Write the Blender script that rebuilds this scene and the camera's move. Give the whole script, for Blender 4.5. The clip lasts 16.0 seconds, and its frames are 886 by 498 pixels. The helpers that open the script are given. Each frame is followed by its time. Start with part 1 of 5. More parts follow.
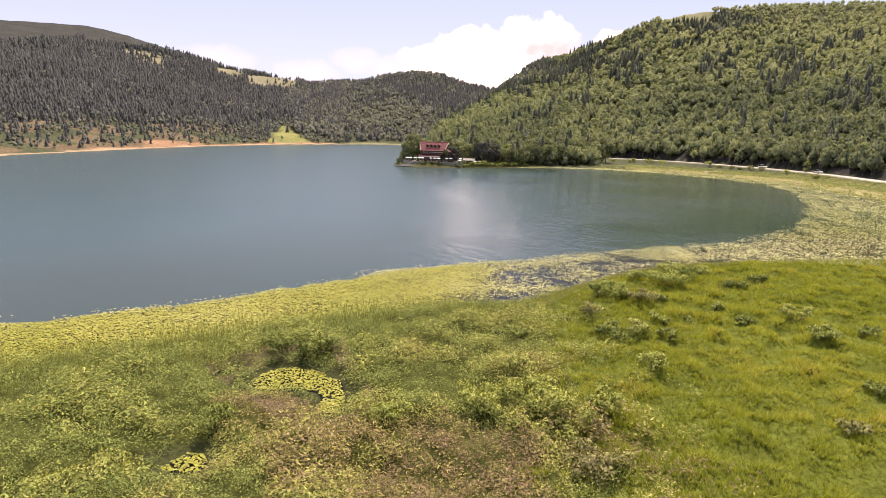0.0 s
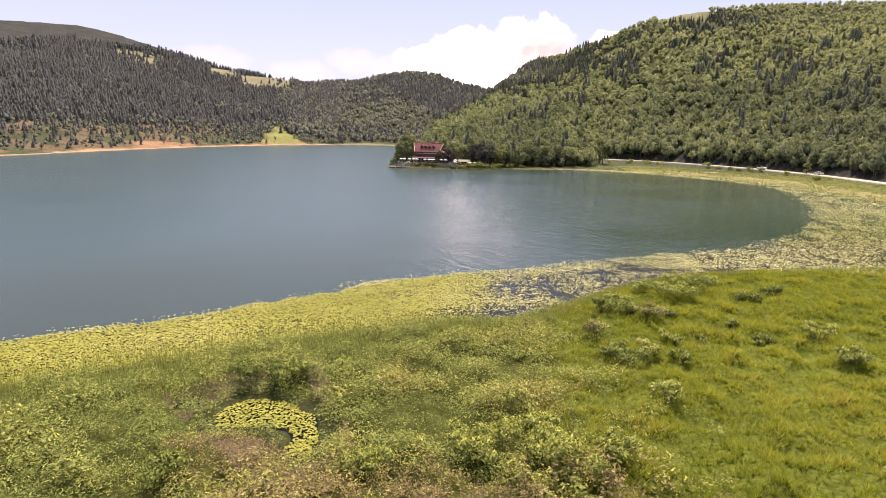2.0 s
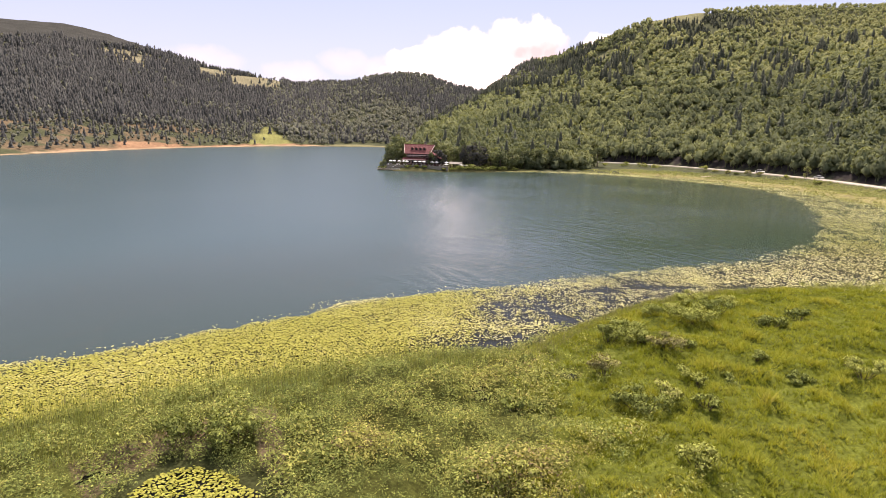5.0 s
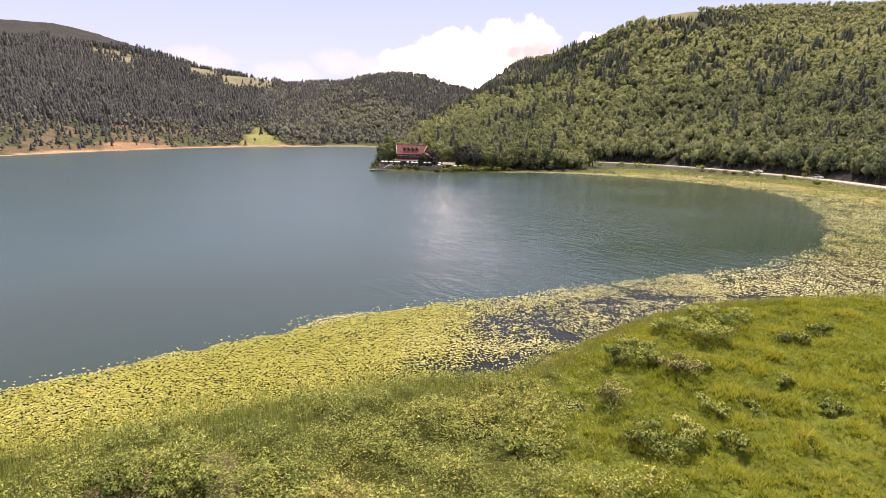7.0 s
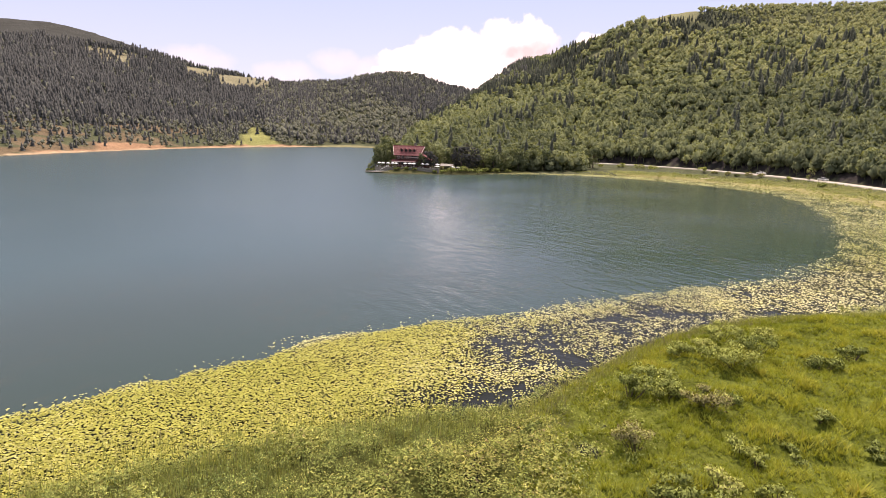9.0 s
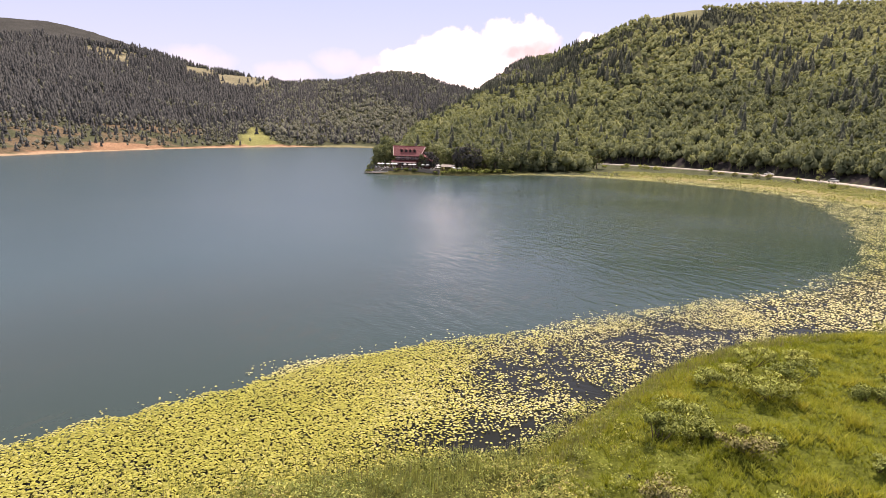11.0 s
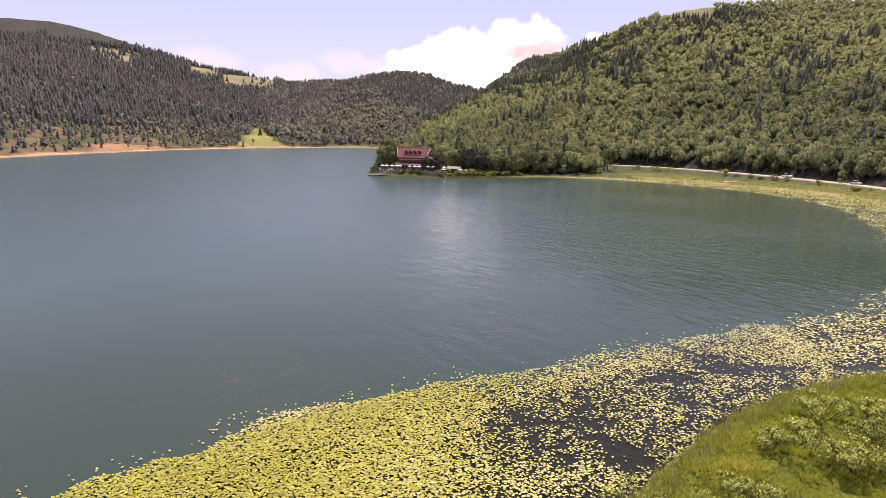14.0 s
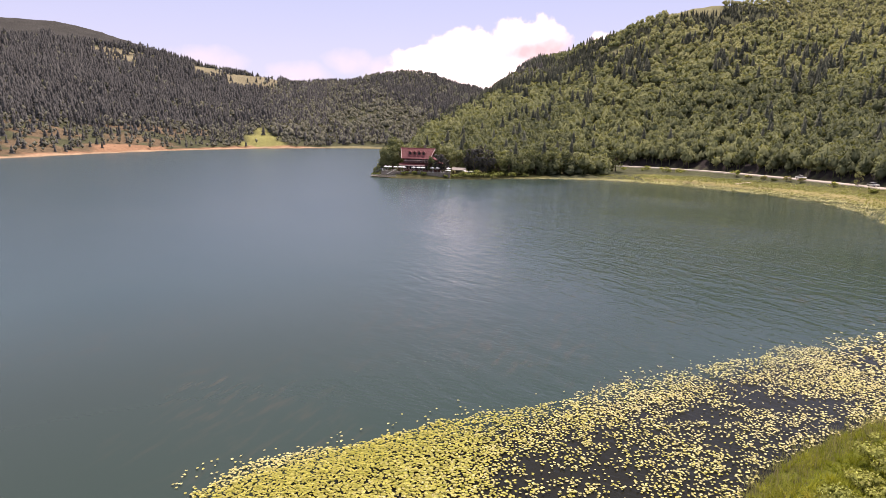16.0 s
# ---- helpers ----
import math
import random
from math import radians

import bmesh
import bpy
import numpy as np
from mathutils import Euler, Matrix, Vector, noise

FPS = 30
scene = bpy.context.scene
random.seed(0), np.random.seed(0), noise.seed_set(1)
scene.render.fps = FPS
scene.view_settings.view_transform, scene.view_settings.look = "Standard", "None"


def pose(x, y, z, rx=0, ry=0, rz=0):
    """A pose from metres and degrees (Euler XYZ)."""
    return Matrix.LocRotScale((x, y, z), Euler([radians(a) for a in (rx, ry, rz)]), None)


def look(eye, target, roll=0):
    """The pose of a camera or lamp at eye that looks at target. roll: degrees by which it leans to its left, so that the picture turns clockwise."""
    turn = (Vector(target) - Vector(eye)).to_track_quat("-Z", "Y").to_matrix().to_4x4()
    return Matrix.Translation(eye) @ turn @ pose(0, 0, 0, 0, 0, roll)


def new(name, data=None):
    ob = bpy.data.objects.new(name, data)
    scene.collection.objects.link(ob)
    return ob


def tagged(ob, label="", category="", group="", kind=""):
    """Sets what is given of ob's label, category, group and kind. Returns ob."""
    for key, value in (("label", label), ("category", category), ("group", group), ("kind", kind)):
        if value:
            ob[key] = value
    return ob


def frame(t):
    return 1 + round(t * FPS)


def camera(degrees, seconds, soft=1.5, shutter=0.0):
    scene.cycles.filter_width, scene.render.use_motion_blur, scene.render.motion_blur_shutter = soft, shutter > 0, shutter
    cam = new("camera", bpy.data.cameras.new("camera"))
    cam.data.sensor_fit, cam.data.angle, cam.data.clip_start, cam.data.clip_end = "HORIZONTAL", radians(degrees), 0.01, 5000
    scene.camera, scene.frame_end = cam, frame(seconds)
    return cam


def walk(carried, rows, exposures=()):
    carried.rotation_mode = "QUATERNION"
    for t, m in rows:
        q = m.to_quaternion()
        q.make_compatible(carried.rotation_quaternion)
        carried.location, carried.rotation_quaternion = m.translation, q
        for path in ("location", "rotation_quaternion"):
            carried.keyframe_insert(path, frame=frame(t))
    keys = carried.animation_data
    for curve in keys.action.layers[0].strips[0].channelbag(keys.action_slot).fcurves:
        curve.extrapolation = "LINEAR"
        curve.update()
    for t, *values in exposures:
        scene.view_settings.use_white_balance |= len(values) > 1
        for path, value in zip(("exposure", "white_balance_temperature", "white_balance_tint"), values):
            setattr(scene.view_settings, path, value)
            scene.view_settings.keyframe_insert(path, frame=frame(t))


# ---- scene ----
cam = camera(69.6, 16.0, soft=0.85)
PATH = [
    (0, (0.637, 5.095, 18.533), (0.446, 7.049, 18.155), 1.4),
    (0.5, (0.646, 6.481, 18.586), (0.458, 8.436, 18.207), 1.4),
    (1, (0.605, 7.875, 18.592), (0.421, 9.831, 18.215), 1.5),
    (1.5, (0.618, 9.236, 18.603), (0.436, 11.192, 18.228), 1.4),
    (2, (0.58, 10.618, 18.574), (0.402, 12.574, 18.198), 1.4),
    (2.5, (0.599, 11.999, 18.563), (0.424, 13.956, 18.188), 1.4),
    (3, (0.604, 13.428, 18.587), (0.433, 15.386, 18.214), 1.5),
    (3.5, (0.593, 14.863, 18.587), (0.426, 16.821, 18.215), 1.6),
    (4, (0.539, 16.329, 18.615), (0.377, 18.287, 18.243), 1.6),
    (6.5, (0.516, 23.674, 18.494), (0.373, 25.634, 18.124), 1.6),
    (7, (0.472, 25.05, 18.512), (0.335, 27.01, 18.141), 1.5),
    (7.5, (0.432, 26.394, 18.576), (0.298, 28.355, 18.205), 1.6),
    (8, (0.357, 27.775, 18.671), (0.227, 29.736, 18.3), 1.6),
    (8.5, (0.258, 29.071, 18.75), (0.129, 31.032, 18.379), 1.6),
    (9, (0.145, 30.411, 18.864), (0.014, 32.372, 18.493), 1.6),
    (9.2, (0.1, 30.986, 18.874), (-0.03, 32.947, 18.504), 1.6),
    (11.3, (-0.089, 37.328, 18.893), (-0.227, 39.288, 18.521), 1.6),
    (11.5, (-0.113, 37.923, 18.895), (-0.253, 39.883, 18.522), 1.6),
    (12, (-0.216, 39.413, 18.879), (-0.358, 41.373, 18.506), 1.6),
    (12.5, (-0.328, 40.904, 18.878), (-0.472, 42.864, 18.505), 1.5),
    (13, (-0.423, 42.43, 18.964), (-0.569, 44.39, 18.591), 1.6),
    (13.5, (-0.547, 43.819, 19.069), (-0.697, 45.778, 18.697), 1.6),
    (14, (-0.695, 45.316, 19.185), (-0.849, 47.275, 18.813), 1.5),
    (14.5, (-0.836, 46.772, 19.224), (-0.992, 48.73, 18.85), 1.6),
    (15, (-0.957, 48.318, 19.275), (-1.118, 50.276, 18.902), 1.6),
    (15.5, (-1.019, 49.796, 19.309), (-1.184, 51.754, 18.936), 1.5),
    (16, (-1.104, 51.381, 19.364), (-1.273, 53.339, 18.991), 1.5),
]
walk(cam, [(t, look(eye, target, roll)) for t, eye, target, roll in PATH], [(0.0, 0.70, 7300, 25), (8.0, 0.64, 7300, 26), (12.0, 0.58, 7250, 30), (16.0, 0.50, 7150, 33)])

# ---- sky and sun ----
SUN_AZ, SUN_EL = 6.0, 61.0          # azimuth from +y towards +x, elevation


def ramp(x, lo, hi):
    s = np.clip((x - lo) / (hi - lo), 0, 1)
    return s * s * (3 - 2 * s)


class Nodes:
    """Short hand for a node tree."""

    def __init__(self, tree):
        self.tree = tree
        tree.nodes.clear()

    def add(self, kind, **values):
        node = self.tree.nodes.new(kind)
        for key, value in values.items():
            if key == "op":
                node.operation = value
            elif key == "inputs":
                for slot, v in value.items():
                    if isinstance(v, bpy.types.NodeSocket):
                        self.tree.links.new(v, node.inputs[slot])
                    else:
                        node.inputs[slot].default_value = v
        return node

    def math(self, op, a, b=0.0, c=0.0, clamp=False):
        node = self.add("ShaderNodeMath", op=op, inputs={0: a, 1: b, 2: c})
        node.use_clamp = clamp
        return node.outputs[0]

    def mix(self, fac, a, b, blend="MIX"):
        node = self.tree.nodes.new("ShaderNodeMix")
        node.data_type, node.blend_type = "RGBA", blend
        for slot, v in ((0, fac), (6, a), (7, b)):
            if isinstance(v, bpy.types.NodeSocket):
                self.tree.links.new(v, node.inputs[slot])
            else:
                node.inputs[slot].default_value = (*v, 1) if isinstance(v, tuple) and len(v) == 3 else v
        return node.outputs[2]

    def noise(self, vector, scale, detail=3.0, rough=0.55, distortion=0.0):
        inputs = {"Scale": scale, "Detail": detail, "Roughness": rough, "Distortion": distortion}
        if vector is not None:
            inputs["Vector"] = vector
        return self.add("ShaderNodeTexNoise", inputs=inputs).outputs["Fac"]

    def range(self, value, a, b, c=0.0, d=1.0):
        return self.add("ShaderNodeMapRange", inputs={0: value, 1: a, 2: b, 3: c, 4: d}).outputs[0]

    def ramp(self, value, stops):
        node = self.add("ShaderNodeValToRGB", inputs={0: value})
        while len(node.color_ramp.elements) < len(stops):
            node.color_ramp.elements.new(0.5)
        for e, (p, c) in zip(node.color_ramp.elements, stops):
            e.position, e.color = p, (*c, 1)
        return node.outputs[0]


def build_world():
    world = bpy.data.worlds.new("world")
    scene.world = world
    world.use_nodes = True
    n = Nodes(world.node_tree)
    sky = n.add("ShaderNodeTexSky")
    sky.sky_type, sky.sun_disc = "NISHITA", False
    sky.sun_elevation, sky.sun_rotation = radians(SUN_EL), radians(SUN_AZ)
    sky.altitude, sky.air_density, sky.dust_density, sky.ozone_density = 1300, 1.0, 2.0, 1.5
    way = n.add("ShaderNodeTexCoord").outputs["Generated"]
    xyz = n.add("ShaderNodeSeparateXYZ", inputs={0: way})
    x, y, z = xyz.outputs
    az = n.math("ARCTAN2", x, y)
    flat = n.math("SQRT", n.math("ADD", n.math("MULTIPLY", x, x), n.math("MULTIPLY", y, y)))
    el = n.math("ARCTAN2", z, flat)
    puff = n.noise(way, 34.0, 5.0, 0.5)
    fine = n.noise(way, 11.0, 4.0, 0.5)

    def oval(a, e, wa, we):
        da = n.math("DIVIDE", n.math("SUBTRACT", az, a), wa)
        de = n.math("DIVIDE", n.math("SUBTRACT", el, e), we)
        return n.math("SUBTRACT", 1.0, n.math("ADD", n.math("MULTIPLY", da, da), n.math("MULTIPLY", de, de)))
    # fair-weather cumulus: a large one above the saddle, small pale ones along the horizon
    best = None
    for a, e, wa, we in ((0.035, 0.098, 0.085, 0.070), (-0.045, 0.094, 0.085, 0.055), (-0.120, 0.086, 0.060, 0.036), (0.150, 0.100, 0.05, 0.046),
                         (0.75, 0.16, 0.16, 0.07), (-1.1, 0.2, 0.2, 0.08), (1.7, 0.25, 0.25, 0.1), (2.8, 0.2, 0.3, 0.08), (-2.2, 0.24, 0.25, 0.1)):
        body = oval(a, e, wa, we)
        best = body if best is None else n.math("MAXIMUM", best, body)
    low = None
    for a, e, wa, we in ((-0.232, 0.094, 0.034, 0.017), (-0.31, 0.070, 0.045, 0.020), (-0.435, 0.088, 0.050, 0.018), (-0.180, 0.084, 0.035, 0.018)):
        body = oval(a, e, wa, we)
        low = body if low is None else n.math("MAXIMUM", low, body)
    rag = n.math("MULTIPLY", n.math("SUBTRACT", puff, 0.5), 1.1)
    dense = n.math("ADD", n.math("MULTIPLY", best, 0.8), rag)
    thin = n.math("ADD", n.math("MULTIPLY", low, 0.5), rag)
    mask = n.math("MAXIMUM", n.range(dense, 0.0, 0.42), n.range(thin, -0.25, 0.7, 0.0, 0.6))
    under = n.math("ADD", oval(0.055, 0.116, 0.085, 0.028), n.math("MULTIPLY", n.math("SUBTRACT", fine, 0.5), 3.0))
    white = n.mix(n.range(under, -0.9, 0.8), CLOUD_LIT, CLOUD_SHADE)
    white = n.mix(n.range(dense, -0.1, 0.3), CLOUD_LOW, white)
    veil = n.range(el, 0.0, 0.9, 0.8, 0.65)
    pale = n.mix(n.range(el, 0.05, 0.19), VEIL_LOW, VEIL)
    pale = n.mix(n.range(el, 0.19, 0.45), pale, VEIL_MID)
    pale = n.mix(veil, sky.outputs[0], n.mix(n.range(el, 0.5, 0.9), pale, VEIL_HIGH))
    colour = n.mix(mask, pale, white)
    back = n.add("ShaderNodeBackground", inputs={"Color": colour, "Strength": SKY_STRENGTH})
    n.add("ShaderNodeOutputWorld", inputs={0: back.outputs[0]})


SKY_STRENGTH = 0.10
CLOUD_LIT, CLOUD_SHADE, CLOUD_LOW = (21.0, 19.0, 18.8), (6.4, 5.4, 5.6), (7.6, 7.1, 7.8)
VEIL_MID = (3.3, 4.4, 5.4)
VEIL, VEIL_LOW, VEIL_HIGH = (4.1, 5.0, 7.1), (5.1, 5.7, 7.4), (6.4, 7.4, 7.4)
build_world()

sun = new("sun", bpy.data.lights.new("sun", "SUN"))
sun.data.energy, sun.data.angle, sun.data.color = 4.1, radians(0.53), (1.0, 0.95, 0.86)
a, e = radians(SUN_AZ), radians(SUN_EL)
sun.matrix_world = look((0, 0, 0), (-math.sin(a) * math.cos(e), -math.cos(a) * math.cos(e), -math.sin(e)))
sun.location = (0, 0, 200)


# ---- materials ----
def material(name):
    m = bpy.data.materials.new(name)
    m.use_nodes = True
    return m, Nodes(m.node_tree)


def finish(n, shader):
    n.add("ShaderNodeOutputMaterial", inputs={0: shader})


def place(n):
    return n.add("ShaderNodeNewGeometry").outputs["Position"]


def foliage(name, stops, clear=0.35, vary=0.35, patch=0.02, rough=0.55, weight=0.7, spec=0.3):
    """Leaves: hue by the plant's tint, which also holds painted shade, lightness by leaf cluster and by a broad
    patchiness; part of the light passes through.
    """
    m, n = material(name)
    geo = n.add("ShaderNodeNewGeometry")
    tint = n.add("ShaderNodeAttribute")
    tint.attribute_name = "tint"
    wide = n.noise(geo.outputs["Position"], patch, 3.0)
    hue = n.math("ADD", tint.outputs["Fac"], n.math("MULTIPLY", n.math("SUBTRACT", wide, 0.5), weight), clamp=True)
    colour = n.ramp(hue, stops)
    light = n.range(geo.outputs["Random Per Island"], 0, 1, 1 - vary, 1 + vary)
    fine = n.range(n.noise(geo.outputs["Position"], 3.0, 2.0), 0.3, 0.7, 0.85, 1.15)
    colour = n.mix(1.0, colour, n.add("ShaderNodeCombineColor", inputs={i: n.math("MULTIPLY", light, fine) for i in range(3)}).outputs[0], "MULTIPLY")
    body = n.add("ShaderNodeBsdfPrincipled", inputs={"Base Color": colour, "Roughness": rough, "Specular IOR Level": spec})
    thin = n.add("ShaderNodeBsdfTranslucent", inputs={"Color": n.mix(1.0, colour, (1.15, 1.12, 0.6), "MULTIPLY")})
    finish(n, n.add("ShaderNodeMixShader", inputs={0: clear, 1: body.outputs[0], 2: thin.outputs[0]}).outputs[0])
    return m


def plain(name, colour, rough=0.7, metal=0.0, scale=2.0, vary=0.2, bump=0.0, spec=0.4):
    """A surface with grain and stains at two scales."""
    m, n = material(name)
    p = place(n)
    a, b = n.noise(p, scale, 4.0), n.noise(p, scale * 9, 3.0)
    k = n.math("ADD", n.range(a, 0.3, 0.7, 1 - vary, 1 + vary), n.range(b, 0.3, 0.7, -vary * 0.5, vary * 0.5))
    c = n.mix(1.0, colour, n.add("ShaderNodeCombineColor", inputs={i: k for i in range(3)}).outputs[0], "MULTIPLY")
    inputs = {"Base Color": c, "Roughness": rough, "Metallic": metal, "Specular IOR Level": spec}
    if bump:
        inputs["Normal"] = n.add("ShaderNodeBump", inputs={"Strength": bump, "Distance": 0.05, "Height": b}).outputs[0]
    finish(n, n.add("ShaderNodeBsdfPrincipled", inputs=inputs).outputs[0])
    return m


def ground_material():
    m, n = material("earth_and_turf")
    p = place(n)
    soil_and_shade = n.add("ShaderNodeAttribute")
    soil_and_shade.attribute_name = "soil_and_shade"
    a, b, c = n.noise(p, 0.05, 4.0), n.noise(p, 0.6, 4.0), n.noise(p, 5.0, 3.0)
    k = n.math("MULTIPLY", n.range(a, 0.3, 0.7, 0.8, 1.2), n.math("MULTIPLY", n.range(b, 0.3, 0.7, 0.75, 1.25), n.range(c, 0.3, 0.7, 0.6, 1.4)))
    colour = n.mix(1.0, soil_and_shade.outputs["Color"], n.add("ShaderNodeCombineColor", inputs={i: k for i in range(3)}).outputs[0], "MULTIPLY")
    bump = n.add("ShaderNodeBump", inputs={"Strength": 0.6, "Distance": 0.25, "Height": n.math("ADD", b, n.math("MULTIPLY", c, 0.4))})
    finish(n, n.add("ShaderNodeBsdfPrincipled", inputs={"Base Color": colour, "Roughness": 0.9, "Specular IOR Level": 0.03, "Normal": bump.outputs[0]}).outputs[0])
    return m


def water_material():
    m, n = material("lake_water")
    p = place(n)
    murk = n.noise(p, 0.035, 3.0, 0.5, 0.6)
    shallow = n.add("ShaderNodeAttribute")
    shallow.attribute_name = "tint"

    def turned(angle, sx, sy):
        spin = n.add("ShaderNodeMapping", inputs={"Vector": p, "Rotation": (0, 0, radians(angle))})
        return n.add("ShaderNodeMapping", inputs={"Vector": spin.outputs[0], "Scale": (sx, sy, 1.0)}).outputs[0]
    weed = n.range(n.noise(turned(-75, 0.25, 1.0), 1.3, 3.0), 0.50, 0.68)
    near = n.range(shallow.outputs["Fac"], 0.05, 0.6)
    deep = n.mix(n.range(murk, 0.35, 0.65), WATER_A, WATER_B)
    along = n.math("ADD", n.add("ShaderNodeSeparateXYZ", inputs={0: p}).outputs[0], n.math("MULTIPLY", n.math("SUBTRACT", n.noise(p, 0.02, 3.0), 0.5), 60.0))
    bay = n.range(along, -45, 35)
    deep = n.mix(bay, deep, WATER_BAY)
    weedy = n.math("MULTIPLY", weed, n.range(n.noise(p, 0.06, 2.0), 0.45, 0.6))
    edge = n.mix(n.math("MULTIPLY", weedy, 0.6), n.mix(bay, WATER_EDGE, WATER_BAY_EDGE), (0.062, 0.060, 0.040))
    colour = n.mix(near, deep, edge)
    colour = n.mix(n.range(shallow.outputs["Fac"], 0.75, 1.0), colour, WATER_MUD)
    # wind ripples: crests that run across the wind, broken by gusts
    crest = n.noise(turned(56, 0.42, 1.0), 0.58, 2.0, 0.4, 0.6)
    crossing = n.noise(turned(25, 0.4, 1.0), 2.3, 2.0, 0.5)
    gust = n.math("MULTIPLY", n.range(n.noise(p, 0.018, 2.0), 0.40, 0.62, 0.4, 1.0), n.math("MULTIPLY", n.range(along, -25, 35, 0.10, 2.0), n.range(along, 30, 62, 1.0, 0.3)))
    height = n.math("MULTIPLY", n.math("ADD", crest, n.math("MULTIPLY", crossing, 0.3)), gust)
    calm = n.range(shallow.outputs["Fac"], 0.0, 0.5, 1.0, 0.42)
    bump = n.add("ShaderNodeBump", inputs={"Strength": calm, "Distance": 0.28, "Height": height})
    finish(n, n.add("ShaderNodeBsdfPrincipled", inputs={"Base Color": colour, "Roughness": n.range(along, -20, 30, 0.25, 0.10), "IOR": 1.333, "Specular IOR Level": n.range(shallow.outputs["Fac"], 0.75, 1.0, 0.5, 0.22), "Normal": bump.outputs[0]}).outputs[0])
    return m


WATER_BAY, WATER_BAY_EDGE = (0.036, 0.062, 0.050), (0.019, 0.044, 0.033)
WATER_A, WATER_B, WATER_EDGE, WATER_MUD = (0.026, 0.058, 0.056), (0.034, 0.066, 0.063), (0.030, 0.047, 0.037), (0.013, 0.013, 0.009)
M_GROUND = ground_material()
M_WATER = water_material()
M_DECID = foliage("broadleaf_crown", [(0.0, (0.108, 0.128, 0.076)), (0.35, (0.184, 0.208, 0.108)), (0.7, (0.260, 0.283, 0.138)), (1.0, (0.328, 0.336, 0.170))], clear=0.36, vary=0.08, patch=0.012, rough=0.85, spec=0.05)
# M_PINE and M_SLOPE greyer and paler: distance haze put into their colour
M_PINE = foliage("hazed_grey_foliage", [(0.0, (0.074, 0.076, 0.077)), (0.6, (0.116, 0.118, 0.113)), (1.0, (0.158, 0.160, 0.146))], clear=0.2, vary=0.08, patch=0.01, rough=0.85, spec=0.05)
M_FIR = foliage("fir_needles", [(0.0, (0.060, 0.068, 0.052)), (0.6, (0.098, 0.107, 0.080)), (1.0, (0.150, 0.160, 0.115))], clear=0.1, vary=0.16, patch=0.01, rough=0.85, spec=0.05)
M_SLOPE = foliage("hazed_slope_crown", [(0.0, (0.145, 0.151, 0.122)), (0.5, (0.185, 0.192, 0.150)), (1.0, (0.230, 0.234, 0.174))], clear=0.25, vary=0.08, patch=0.01, weight=0.3, rough=0.85, spec=0.05)
M_WILLOW = foliage("grey_willow_leaves", [(0.0, (0.090, 0.115, 0.036)), (0.4, (0.230, 0.265, 0.072)), (0.75, (0.360, 0.380, 0.102)), (1.0, (0.23, 0.205, 0.100))], clear=0.22, vary=0.45, patch=0.2, weight=0.3, rough=0.8, spec=0.08)
M_GRASS = foliage("meadow_grass_blades", [(0.0, (0.165, 0.205, 0.026)), (0.45, (0.290, 0.315, 0.042)), (0.8, (0.385, 0.375, 0.066)), (1.0, (0.440, 0.375, 0.085))], clear=0.3, vary=0.2, patch=0.07, weight=0.45, rough=0.75, spec=0.1)
M_HERB = foliage("marsh_herb_leaves", [(0.0, (0.135, 0.180, 0.055)), (0.35, (0.272, 0.304, 0.084)), (0.65, (0.395, 0.370, 0.105)), (0.82, (0.285, 0.212, 0.106)), (1.0, (0.205, 0.140, 0.090))], clear=0.22, vary=0.6, patch=0.12, weight=0.4, rough=0.75, spec=0.1)
M_REED = foliage("reed_blades", [(0.0, (0.24, 0.275, 0.085)), (0.6, (0.39, 0.395, 0.13)), (1.0, (0.30, 0.265, 0.19))], clear=0.22, vary=0.45, patch=0.1)
M_PAD = foliage("lily_pad_leaf", [(0.0, (0.255, 0.270, 0.038)), (0.5, (0.405, 0.385, 0.078)), (1.0, (0.600, 0.565, 0.285))], clear=0.12, vary=0.2, patch=0.06, rough=0.6, spec=0.12)
M_BARK = plain("bark", (0.10, 0.075, 0.055), 0.9, scale=3.0, vary=0.35)


# ---- plan of the valley ----
def rounded(points, times=2):
    p = np.array(points, float)
    for _ in range(times):
        q = np.roll(p, -1, axis=0)
        p = np.stack([p * 0.75 + q * 0.25, p * 0.25 + q * 0.75], 1).reshape(-1, 2)
    return p


SHORE = rounded([(-54, 33.5), (-36.8, 45.5), (-23, 57), (-11.5, 65), (-4.8, 68.8), (2.6, 70.4), (6.5, 76.2), (13.4, 85.4), (20.6, 92), (29, 97.4), (46, 102), (66, 108), (88, 124),
                 (104, 150), (112, 190), (113, 235), (108, 268), (98, 292), (80, 312), (58, 325), (36, 328), (18, 320), (4, 311), (-9, 300.5), (-26, 295.5),
                 (-40, 293.0), (-49.5, 296.5), (-55, 311), (-52, 345), (-58, 420), (-78, 560), (-104, 612), (-142, 592), (-184, 545), (-214, 478), (-228, 410),
                 (-233, 350), (-236, 280), (-225, 190), (-180, 100), (-110, 50)])
OPEN = rounded([(-62, 44), (-45, 56.5), (-33, 64.5), (-26, 72), (-18.5, 80), (-11, 87.5), (-3, 93), (5, 98.5), (15, 104.8), (27.5, 112.5), (42, 121), (57.5, 139), (71, 163),
                (88, 206), (96, 242), (90, 271), (74, 294), (52, 313), (28, 316.5), (5, 310), (-10, 300), (-40, 285), (-66, 311), (-60, 345), (-66, 420), (-84, 558),
                (-107, 606), (-140, 587), (-180, 541), (-209, 476), (-223, 410), (-228, 350), (-231, 280), (-220, 190), (-178, 106), (-110, 58)])


